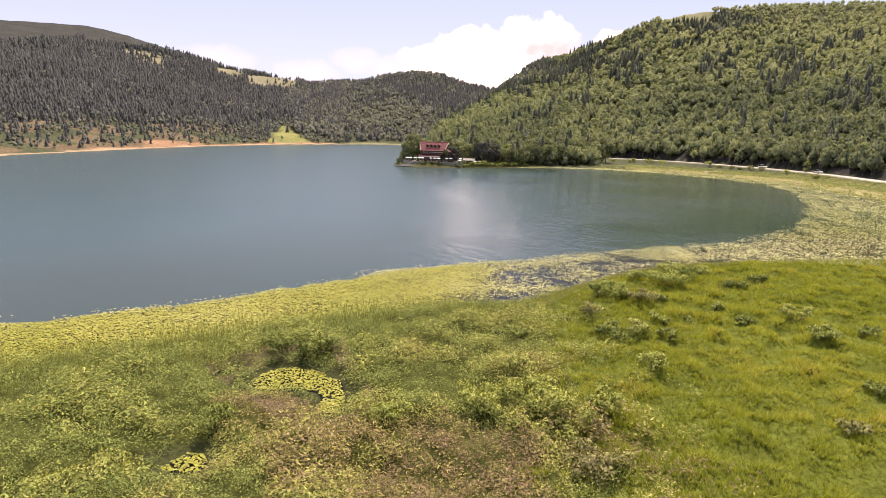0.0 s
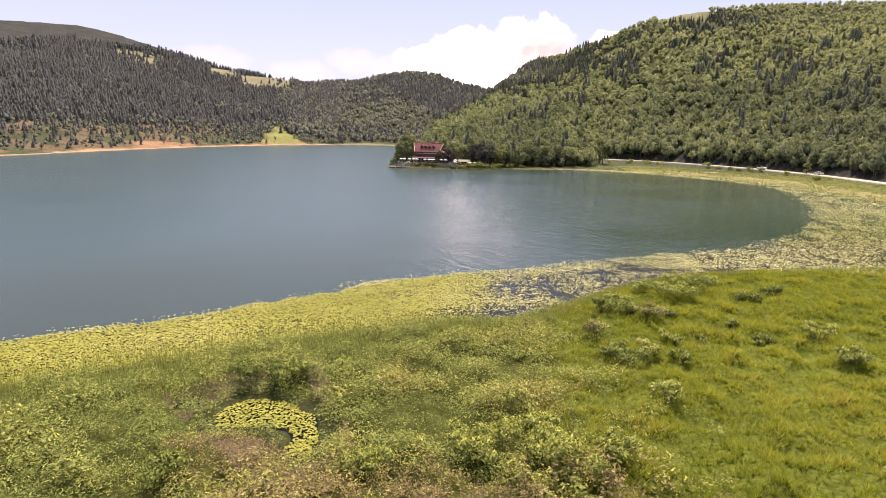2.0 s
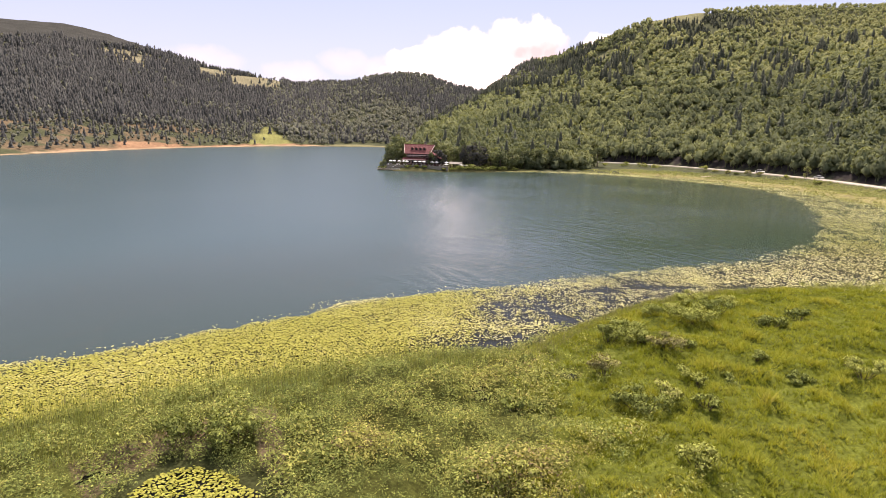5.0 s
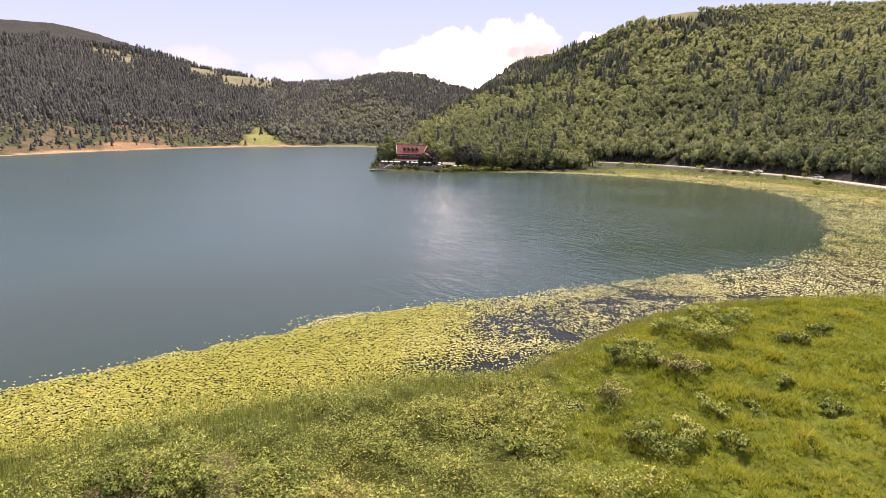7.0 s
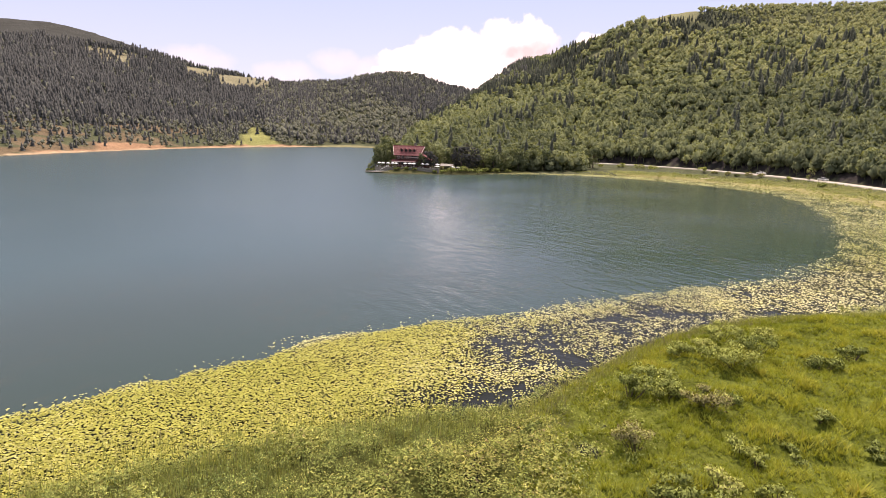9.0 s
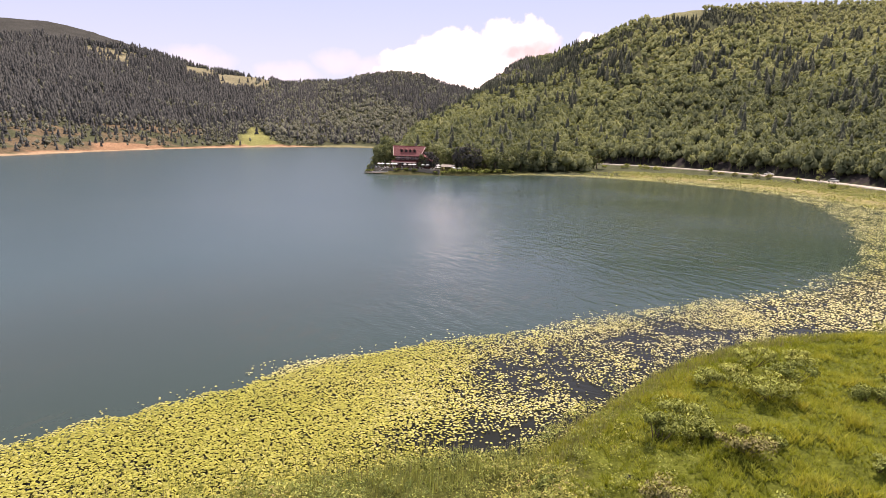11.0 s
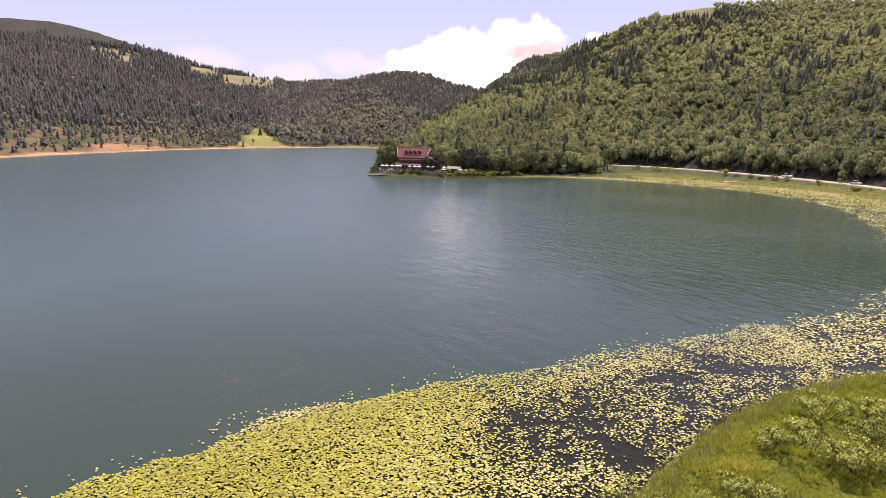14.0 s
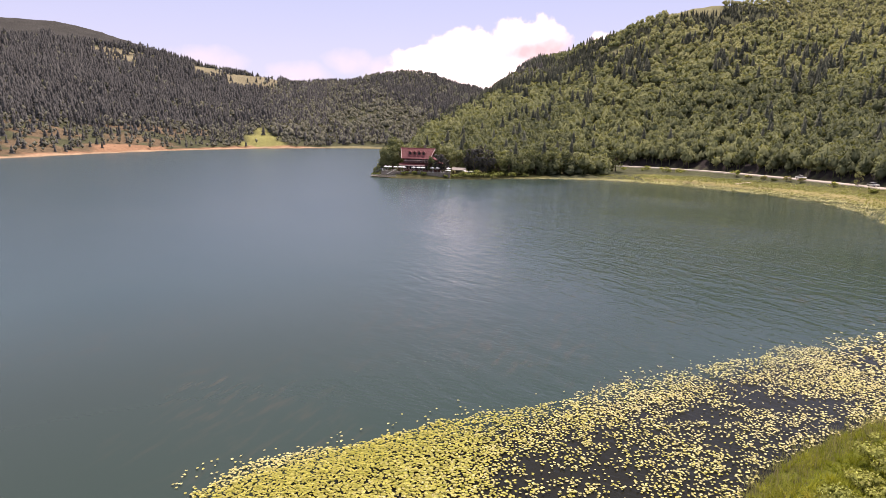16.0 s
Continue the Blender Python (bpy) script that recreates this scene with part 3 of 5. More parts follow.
def plant(protos, x, y, z, wide, tall, tint):
    out = []
    pick = rng.integers(0, len(protos), len(x))
    for i, proto in enumerate(protos):
        m = pick == i
        if m.any():
            out.append(spread(proto, np.c_[x, y, z][m], rng.uniform(0, 6.3, m.sum()), np.c_[wide, tall][m], tint[m]))
    return out


def build_forest():
    # hillside beside the bay: beech and hornbeam with groups of fir
    x, y = scatter_polar(-9, 36, 285, 740, 12.5)
    az, r = polar(x, y)
    t = np.array(HILLS["near"], float)
    foot, crest = np.interp(az, t[:, 0], t[:, 1]), np.interp(az, t[:, 0], t[:, 2])
    kind, sd = clearing(x, y)
    keep = ((r > foot - 2.5) | (az < 8.4)) & (r < crest + 12) & (sd > 8) & (line_distance(ROAD, x, y) > 5.6) & (kind == 0)
    keep &= ~((x > -52) & (x < -8) & (y < 330))
    x, y, az, r, foot, crest = (q[keep] for q in (x, y, az, r, foot, crest))
    z, _ = height(x, y)
    s = (r - foot) / (crest - foot)
    # firs: a belt below the western skyline, a band under the crest, groups half way up, and a few strays
    grove = value_noise(x, y, 26, 21) + 0.5 * value_noise(x, y, 11, 22)
    chance = np.full(len(x), 0.022)
    chance = np.maximum(chance, 0.78 * ramp(s - np.interp(az, [-4, -1, 1, 3, 6, 9], [0.95, 0.8, 0.62, 0.58, 0.66, 0.74]), -0.06, 0.06) * ramp(az, 10.5, 8.0) * ramp(grove, -0.6, 0.1))
    for a, q, wa, ws, most in ((10.0, 0.60, 1.6, 0.13, 0.55), (12.0, 0.86, 2.2, 0.06, 0.7), (17.0, 0.87, 4.4, 0.085, 0.95), (22.2, 0.45, 2.6, 0.16, 0.27), (17.4, 0.51, 1.7, 0.11, 0.3),
                               (26.8, 0.66, 0.7, 0.05, 0.5), (25.2, 0.60, 0.5, 0.04, 0.5), (27.5, 0.30, 1.6, 0.10, 0.18), (6.5, 0.42, 1.6, 0.07, 0.3), (3.0, 0.30, 1.2, 0.08, 0.2), (14.3, 0.68, 1.0, 0.05, 0.4)):
        chance = np.maximum(chance, most * ramp(np.hypot((az - a) / wa, (s - q) / ws) + 0.3 * grove, 1.1, 0.7))
    fir = rng.random(len(x)) < chance
    fir &= (s > 0.04) | (az < 5)
    near = r < 470
    size = rng.uniform(0.72, 1.2, len(x)) * (1.0 - (0.25 + 0.2 * ramp(az, 14, 20)) * ramp(s, 0.45, 0.95))
    tall = 1.0 - 0.5 * ramp(s, 0.66, 0.84) * (0.35 + 0.65 * ramp(az, 7, 11))
    front = 1 + 0.12 * ramp(r - foot, 32, 16)
    # tint falls towards the foot of the slope: shade put into leaf colour
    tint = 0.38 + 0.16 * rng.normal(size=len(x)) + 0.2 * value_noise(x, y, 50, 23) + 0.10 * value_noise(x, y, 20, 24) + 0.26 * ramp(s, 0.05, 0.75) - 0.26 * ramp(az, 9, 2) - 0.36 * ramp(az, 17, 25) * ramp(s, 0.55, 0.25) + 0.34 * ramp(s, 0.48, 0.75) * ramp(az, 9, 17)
    edge = (r < foot + 28) & (az > 5)
    b0, b1, b2 = ~fir & edge, ~fir & near & ~edge, ~fir & ~near
    # undergrowth that closes the wood's edge down to the ground
    ux, uy = scatter_polar(-3, 37, 285, 420, 9)
    ua, ur = polar(ux, uy)
    u_foot = np.interp(ua, t[:, 0], t[:, 1])
    usd = distance(SHORE, ux, uy)
    keep = (line_distance(ROAD, ux, uy) > 7.5) & np.where(ua > 8.4, (ur > u_foot + 1.5) & (ur < u_foot + 17), (usd > 9) & (usd < 26) & (ux > -6) & (ux < 60))
    ux, uy = ux[keep], uy[keep]
    uz, _ = height(ux, uy)
    us = rng.uniform(0.7, 1.2, len(ux))
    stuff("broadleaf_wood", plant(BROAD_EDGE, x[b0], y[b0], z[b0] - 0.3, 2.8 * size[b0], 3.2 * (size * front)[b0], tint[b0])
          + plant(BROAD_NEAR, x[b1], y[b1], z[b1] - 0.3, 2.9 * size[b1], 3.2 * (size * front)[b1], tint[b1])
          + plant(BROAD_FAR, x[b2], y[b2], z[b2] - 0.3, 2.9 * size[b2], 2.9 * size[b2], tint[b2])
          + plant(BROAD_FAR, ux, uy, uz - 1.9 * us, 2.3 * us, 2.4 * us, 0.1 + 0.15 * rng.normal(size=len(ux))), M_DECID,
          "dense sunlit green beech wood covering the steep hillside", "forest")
    tone = 0.4 + 0.25 * rng.normal(size=len(x))
    f = fir
    grown = 0.55 * size + 0.45
    stuff("fir_groups", plant(SPRUCE_NEAR, x[f], y[f], z[f] - 0.5, 14.5 * (grown * tall)[f], 12.5 * (grown * tall)[f], tone[f]), M_FIR,
          "dark pointed fir trees among the hillside beech wood", "forest")
    # far slopes over the lake: mostly fir
    x, y = scatter_polar(-45, -15, 380, 1060, 12.5)
    az, r = polar(x, y)
    kind, sd = clearing(x, y)
    thin = value_noise(x, y, 45, 31)
    chance = np.where(kind == 0, 1.0, np.where(kind == 2, np.where(az > -25.4, 0.015, 0.2), np.where(kind == 1, 0.012, 0.06)))
    chance = np.where((kind == 0) & (sd < 70) & (az < -24), 0.42, chance)
    chance = np.where(kind == 4, 0.0, chance)
    keep = (sd > 8) & (rng.random(len(x)) < chance)
    x, y, az, r, thin = (q[keep] for q in (x, y, az, r, thin))
    z, sd = height(x, y)
    leafy = rng.random(len(x)) < 0.03 + 0.6 * ramp(az, -21, -15.5) * ramp(z, 62, 25) + 0.30 * ramp(thin, 0.1, 0.7) * ramp(az, -33, -26) + 0.6 * ramp(sd, 110, 20)
    size = rng.uniform(0.7, 1.25, len(x)) * np.where((az > -25) & (az < -18) & (r > 830), 0.85, 1.0) * (0.62 + 0.38 * ramp(sd, 30, 120))
    f = ~leafy
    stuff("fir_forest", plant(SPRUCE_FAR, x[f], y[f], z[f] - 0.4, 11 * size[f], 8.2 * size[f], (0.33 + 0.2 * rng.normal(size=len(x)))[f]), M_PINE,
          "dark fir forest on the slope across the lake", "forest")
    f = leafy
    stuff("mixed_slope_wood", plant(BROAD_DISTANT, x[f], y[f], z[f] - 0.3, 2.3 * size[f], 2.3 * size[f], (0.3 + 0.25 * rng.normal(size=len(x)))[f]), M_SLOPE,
          "broadleaved trees scattered among the firs, dulled by painted haze", "forest")
    x, y = scatter_polar(-20, 3, 600, 1132, 24)
    kind, sd = clearing(x, y)
    keep = (sd > 9) & ((kind == 0) | (rng.random(len(x)) < 0.25))
    x, y = x[keep], y[keep]
    z, sd = height(x, y)
    keep = z > 1.5
    x, y, z = x[keep], y[keep], z[keep]
    leafy = value_noise(x, y, 70, 33) + 0.6 * rng.normal(size=len(x)) > 0.75 - 1.5 * ramp(z, 58, 22)
    size = rng.uniform(0.7, 1.25, len(x))
    f = ~leafy
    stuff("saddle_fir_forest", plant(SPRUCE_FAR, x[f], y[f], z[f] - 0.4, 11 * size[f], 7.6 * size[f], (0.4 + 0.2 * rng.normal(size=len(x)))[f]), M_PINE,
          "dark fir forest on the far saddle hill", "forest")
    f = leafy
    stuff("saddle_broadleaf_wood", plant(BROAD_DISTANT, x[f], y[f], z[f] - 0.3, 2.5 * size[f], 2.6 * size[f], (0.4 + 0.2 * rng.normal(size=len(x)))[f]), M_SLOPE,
          "broadleaved wood on the far saddle hill, muted by painted haze", "forest")


build_forest()


# ---- lily pads ----
def pad_shape(seed):
    g = np.random.default_rng(seed)
    n = 6 if seed < 34 else 5
    t = np.linspace(0.25, 2 * np.pi - 0.25, n)
    r = g.uniform(0.9, 1.08, n)
    v = np.r_[[(0.12, 0, 0.0)], np.c_[r * np.cos(t), r * np.sin(t) * 0.92, 0.06 * g.normal(size=n) + 0.05]]
    v[:, 2] += v[:, 0] * g.uniform(-0.22, 0.22)
    f = np.array([(0, i, i + 1) for i in range(1, n)])
    return v, f, np.zeros(n + 1)


PADS = [pad_shape(s) for s in range(31, 39)]


def pad_cover(x, y):
    """How thickly the pads lie, 0 to 1."""
    sd, so = distance(SHORE, x, y), distance(OPEN, x, y)
    rag = 1.6 * value_noise(x, y, 5, 41) + 0.8 * value_noise(x, y, 1.7, 42)
    band = (so > 0.8 * rag + 0.7) & (sd < 0.6 + 1.2 * value_noise(x, y, 4, 40))
    thick = ramp(x - 0.25 * (y - 84) + 3.5 * value_noise(x, y, 3.6, 48) + 1.5 * value_noise(x, y, 1.3, 49), 1.8, -2.6)
    c = 0.32 + 0.54 * thick + 0.2 * ramp(x, -6, -16) + 0.12 * value_noise(x, y, 7, 43) + 0.34 * value_noise(x, y, 0.9, 44) + 0.18 * value_noise(x, y, 2.6, 45) + ramp(x, 20, 32) * (0.30 + 0.3 * value_noise(x, y, 3.4, 50) + 0.15 * value_noise(x, y, 9, 52))

    def streak(ax, ay, bx, by, wide):
        return np.exp(-(line_distance([(ax, ay), (bx, by)], x, y) / wide) ** 2)
    # thicker rafts, and dark open leads between them
    c += 0.5 * streak(-1.1, 77.6, 5.2, 78.6, 1.7) + 0.55 * streak(4.5, 92.2, 13.9, 99.2, 1.6) + 0.4 * streak(26.5, 101.6, 46, 112, 2.6)
    c -= 0.5 * streak(-4.4, 72.2, 0.4, 72.9, 1.7) + 0.12 * streak(1.6, 85.4, 7.2, 84.6, 2.4) + 0.12 * streak(15, 96, 20, 100, 2.5) + 0.5 * streak(17, 97.4, 38, 100.4, 0.45)
    edge = ramp(so, -0.2, 2.5)
    loose = 0.028 * ((so > 0.8 * rag - 0.9) & (sd < 0)) * (value_noise(x, y, 1.1, 46) > -0.2)
    return np.where(band, np.clip(c, 0.04, 1) * (0.35 + 0.65 * edge), loose)


def build_pads():
    xs, ys = [], []
    for x0, x1, y0, y1, per in ((-62, -8, 32, 92, 100), (-8, 4, 60, 105, 86), (4, 30, 66, 125, 50), (30, 125, 95, 180, 17), (60, 125, 180, 335, 8), (0, 70, 285, 335, 8)):
        k = int((x1 - x0) * (y1 - y0) * per)
        xs.append(rng.uniform(x0, x1, k)), ys.append(rng.uniform(y0, y1, k))
    x, y = np.concatenate(xs), np.concatenate(ys)
    near = distance(SHORE, x, y) < 2.5
    x, y = x[near], y[near]
    keep = rng.random(len(x)) < pad_cover(x, y) * np.where(x < 4, 0.56 + 0.44 * ramp(x + 3.0 * value_noise(x, y, 4.0, 48), 1.5, -5.5), 1.0)
    x, y = x[keep], y[keep]
    px, py = rng.uniform(-18.5, -8.5, 13000), rng.uniform(34, 51, 13000)
    inside = (pond_distance(px, py) < 0.25 * value_noise(px, py, 0.8, 47)) & (rng.random(len(px)) < 0.9)
    x, y = np.r_[x, px[inside]], np.r_[y, py[inside]]
    size = rng.uniform(0.074, 0.112, len(x)) * (0.94 + 0.06 * ramp(x, -12, -4)) * (1 - 0.1 * ramp(x, -5, 3) * (x < 30)) * np.where(y > 180, 1.7, np.where(x > 30, 1.32, 1.0))
    z = rng.uniform(0.04, 0.16, len(x))
    tint = 0.5 + (0.2 - 0.08 * ramp(x, -3, -9)) * rng.normal(size=len(x)) - 0.07 * ramp(x, -3, -9) - 0.15 * ramp(y, 60, 45) + 0.3 * ramp(x, -4, 4) * (y < 125) + 0.22 * ramp(x, 12, 24) * (y < 180) + 0.35 * ramp(distance(OPEN, x, y), 2.0, 0.0) + 0.35 * (y > 180)
    # the nearest stretch is made of single pads
    own = np.flatnonzero((x > -3) & (x < 6) & (y > 78) & (y < 84))[:300]
    rest = np.ones(len(x), bool)
    rest[own] = False
    holder = tagged(new("lily_pad_bed"), "bed of yellow-green floating water-lily pads", "water lilies")
    holder.location = (0, 80, 0)
    v, f, t = join(plant(PADS, x[rest], y[rest], z[rest], size[rest], size[rest], tint[rest]))
    rest_ob = tagged(bulk("lily_pad_mat", v, f, M_PAD, tint=np.clip(t, 0, 1)), kind="stuff")
    rest_ob.parent, rest_ob.location = holder, (0, -80, 0)
    meshes = []
    for i, (v, f, t) in enumerate(PADS):
        for tone in (0.35, 0.6):
            ob = bulk("lily_pad", v, f, M_PAD, tint=t + tone)
            meshes.append(ob.data)
            bpy.data.objects.remove(ob)
    for i in own:
        ob = new("lily_pad", meshes[rng.integers(len(meshes))])
        ob.parent = holder
        ob.matrix_basis = Matrix.Translation((x[i], y[i] - 80, z[i])) @ pose(0, 0, 0, rng.normal() * 5, rng.normal() * 5, rng.uniform(0, 360)) @ Matrix.Scale(size[i], 4)


build_pads()


# ---- meadow ----
def tuft(seed, blades, lean, width):
    """Grass blades from one root, height 1."""
    g = np.random.default_rng(seed)
    t = g.uniform(0, 2 * np.pi, blades)
    out = np.c_[np.cos(t), np.sin(t)]
    side = np.c_[-np.sin(t), np.cos(t)]
    foot = g.normal(0, 0.12, (blades, 2))
    h = g.uniform(0.6, 1.0, blades)
    tip = foot + out * (lean * g.uniform(0.5, 1.4, blades))[:, None]
    v = np.stack([np.c_[foot - side * width, np.zeros(blades)], np.c_[foot + side * width, np.zeros(blades)], np.c_[tip, h]], 1).reshape(-1, 3)
    return v, np.arange(blades * 3).reshape(-1, 3), np.repeat(g.normal(0, 0.06, blades), 3)


def herb(seed, leaves, size):
    """A leafy marsh plant of height 1: small leaves round hidden stems, thick at the top."""
    g = np.random.default_rng(seed)
    h = g.uniform(0.3, 1.0, leaves)
    t = g.uniform(0, 2 * np.pi, leaves)
    r = 0.5 * np.sqrt(g.random(leaves)) * (1.15 - 0.4 * h)
    pos = np.c_[r * np.cos(t), r * np.sin(t), h]
    nrm = unit(np.c_[np.cos(t) * 0.5, np.sin(t) * 0.5, np.full(leaves, 1.0)] + 0.45 * g.normal(size=(leaves, 3)))
    a = unit(np.cross(nrm, g.normal(size=nrm.shape)))
    c = np.cross(nrm, a)
    s = (size * g.uniform(0.7, 1.4, leaves))[:, None]
    v = np.stack([pos - a * s * 1.5 + c * s * 0.7, pos - a * s * 1.5 - c * s * 0.7, pos + a * s * 1.7], 1).reshape(-1, 3)
    return v, np.arange(leaves * 3).reshape(-1, 3), np.repeat(g.normal(0, 0.1, leaves), 3)


TUFTS = [tuft(s, 8, 0.75, 0.066) for s in (51, 52, 53, 54)]
REEDS = [tuft(s, 4, 0.15, 0.026) for s in (55, 56, 57)]
HERBS = [herb(s, 31, 0.043) for s in (61, 62, 63, 64)]


def herb_side(x, y):
    """Positive where tall herbs grow, negative in the open grass."""
    return 6.5 - 0.02 * (y - 50) - x + 2.2 * value_noise(x, y, 7, 6) + 1.0 * value_noise(x, y, 2.5, 7)


def build_meadow():
    k = 84000
    x, y = rng.uniform(2, 82, k), rng.uniform(24, 106, k)
    x[:2500], y[:2500] = rng.uniform(0, 60, 2500), rng.uniform(-30, 24, 2500)
    sd = distance(SHORE, x, y)
    keep = (sd > 0.3) & (herb_side(x, y) < 4.5 * rng.random(k)) & ((x < y * 0.85 + 6) | (y < 24))
    x, y = x[keep], y[keep]
    z, _ = height(x, y)
    mound = value_noise(x, y, 2.2, 2)
    small = value_noise(x, y, 1.1, 79)
    tall = rng.uniform(0.28, 0.5, len(x)) * (1 + 0.35 * mound + 0.5 * small)
    # lighter on mounds, darker in hollows: relief shading put into the tint
    tint = 0.40 + 0.08 * rng.normal(size=len(x)) + 0.16 * value_noise(x, y, 9, 71) + 0.2 * mound + 0.22 * small + 0.45 * np.exp(-((x - 8.9) ** 2 + (y - 49.0) ** 2) / 5) + 0.35 * np.exp(-((x - 19.8) ** 2 + (y - 55.7) ** 2) / 7)
    stuff("meadow_grass", plant(TUFTS, x, y, z - 0.03, tall * 0.95, tall, tint), M_GRASS, "lush yellow-green wet meadow grass in soft tussocks", "grass")
    k = 42000
    x, y = rng.uniform(-52, 22, k), rng.uniform(24, 92, k)
    x[:9500], y[:9500] = rng.uniform(-34, 10, 9500), rng.uniform(-22, 24, 9500)
    sd = distance(SHORE, x, y)
    keep = (sd > -1.0) & (herb_side(x, y) > 0.5 - 9 * rng.random(k) ** 4) & (pond_distance(x, y) > 0.38 + 0.4 * value_noise(x, y, 0.9, 77)) & ((-x < y * 0.8 + 12) | (y < 24))
    x, y = x[keep], y[keep]
    z, sd = height(x, y)
    lump = value_noise(x, y, 3.2, 72) + 0.6 * value_noise(x, y, 1.3, 73)
    tall = np.maximum(0.9 + 0.45 * lump, 0.55) * rng.uniform(0.6, 1.3, len(x)) * (0.8 + 0.2 * ramp(sd, 1, 10))
    brown = ramp(value_noise(x, y, 6, 74) + 0.5 * value_noise(x, y, 2, 75), -0.6, 0.2) * ramp(y, 46, 38) * ramp(x, -18, -13)
    brown = np.maximum(brown, 0.45 * ramp(value_noise(x, y, 4, 80), 0.0, 0.6) * ramp(x, -12, -6) * ramp(y, 60, 54))
    brown = np.maximum(brown, ramp(np.hypot((x + 13.6) / 4.0, (y - 41.2) / 3.0) + 0.3 * value_noise(x, y, 1.6, 81), 1.1, 0.7))
    pond = pond_distance(x, y)
    tall *= 0.6 + 0.4 * np.where(y < 46, ramp(pond, 0.3, 2.6), ramp(pond, 0.0, 0.3))
    tint = 0.27 + 0.10 * rng.normal(size=len(x)) + 0.14 * lump * (1 - brown) + 0.58 * brown + 0.08 * ramp(x, -10, 2)
    stuff("marsh_herbs", plant(HERBS, x, y, z - 0.05, tall * 1.12, tall, tint), M_HERB, "tall leafy green and brownish marsh herbs", "herbs")
    # reeds at the water's edge
    k = 330000
    x, y = rng.uniform(-60, 60, k), rng.uniform(30, 108, k)
    near = np.abs(y - np.interp(x, [-60, -37, -11, 2, 13, 29, 60], [28, 45, 65, 71, 86, 98, 106])) < 12
    x, y = x[near], y[near]
    k = len(x)
    sd = distance(SHORE, x, y)
    wide = 2.4 + 6.6 * ramp(x, 1, -9)
    keep = (sd > np.where(x > 1, -0.5, -wide * 0.75) + 1.5 * value_noise(x, y, 3, 76)) & (sd < wide * 0.8) & (rng.random(k) < np.where(x < 5, 0.5 * ramp(sd, -wide * 0.8, -0.5), 0.75 * ramp(sd, -wide * 0.8, 1.0)))
    x, y = x[keep], y[keep]
    z, sd = height(x, y)
    tall = rng.uniform(0.5, 1.1, len(x)) * (1 - 0.25 * ramp(x, 0, 6))
    tint = 0.40 + 0.22 * rng.normal(size=len(x)) + 0.28 * ramp(x, 2, 6) * ramp(x, 40, 28)
    stuff("reeds", plant(REEDS, x, y, np.minimum(z, 0.3) - 0.05, tall, tall, tint), M_REED, "upright green reeds along the shallow lake edge", "reeds")
    # sedge between the pads and the road
    k = 26000
    x, y = rng.uniform(40, 140, k), rng.uniform(98, 345, k)
    sd = distance(SHORE, x, y)
    keep = (sd > -3) & (sd < 32) & (line_distance(ROAD, x, y) > 4.0)
    x, y = x[keep], y[keep]
    z, sd = height(x, y)
    tall = rng.uniform(0.5, 1.0, len(x)) * (1 + 0.3 * value_noise(x, y, 8, 77))
    tint = 0.52 - 0.42 * ramp(sd, 4, 14) + 0.15 * rng.normal(size=len(x)) + 0.25 * value_noise(x, y, 14, 78)
    stuff("marsh_sedge", plant(TUFTS, x, y, np.maximum(z, 0) - 0.05, tall, tall * 0.8, tint), M_REED, "yellowing sedge on the marshy shore below the road", "sedge")


build_meadow()


# ---- single plants ----
def part(name, mesh_or_bm, mat, parent, label=""):
    """Links a mesh or bmesh as one mesh object under a thing or a part."""
    if isinstance(mesh_or_bm, bmesh.types.BMesh):
        me = bpy.data.meshes.new(name)
        mesh_or_bm.to_mesh(me)
        mesh_or_bm.free()
    else:
        me = mesh_or_bm
    if not me.materials:
        me.materials.append(mat)
    ob = new(name, me)
    ob.parent = parent
    return tagged(ob, label)


def leaf_mesh(name, v, f, t, mat, nrm=None):
    ob = bulk(name, v, f, mat, tint=np.clip(t, 0, 1), normals=nrm)
    me = ob.data
    bpy.data.objects.remove(ob)
    return me


def tube(bm, points, radii, sides=6):
    """A tapered limb along points."""
    rings = []
    for i, (p, r) in enumerate(zip(points, radii)):
        p = Vector(p)
        d = (Vector(points[min(i + 1, len(points) - 1)]) - Vector(points[max(i - 1, 0)])).normalized()
        a = d.orthogonal().normalized()
        b = d.cross(a)
        rings.append([bm.verts.new(p + (a * math.cos(k * 2 * math.pi / sides) + b * math.sin(k * 2 * math.pi / sides)) * r) for k in range(sides)])
    for r0, r1 in zip(rings, rings[1:]):
        for k in range(sides):
            bm.faces.new((r0[k], r0[(k + 1) % sides], r1[(k + 1) % sides], r1[k]))
    bm.faces.new(rings[0][::-1])
    bm.faces.new(rings[-1])


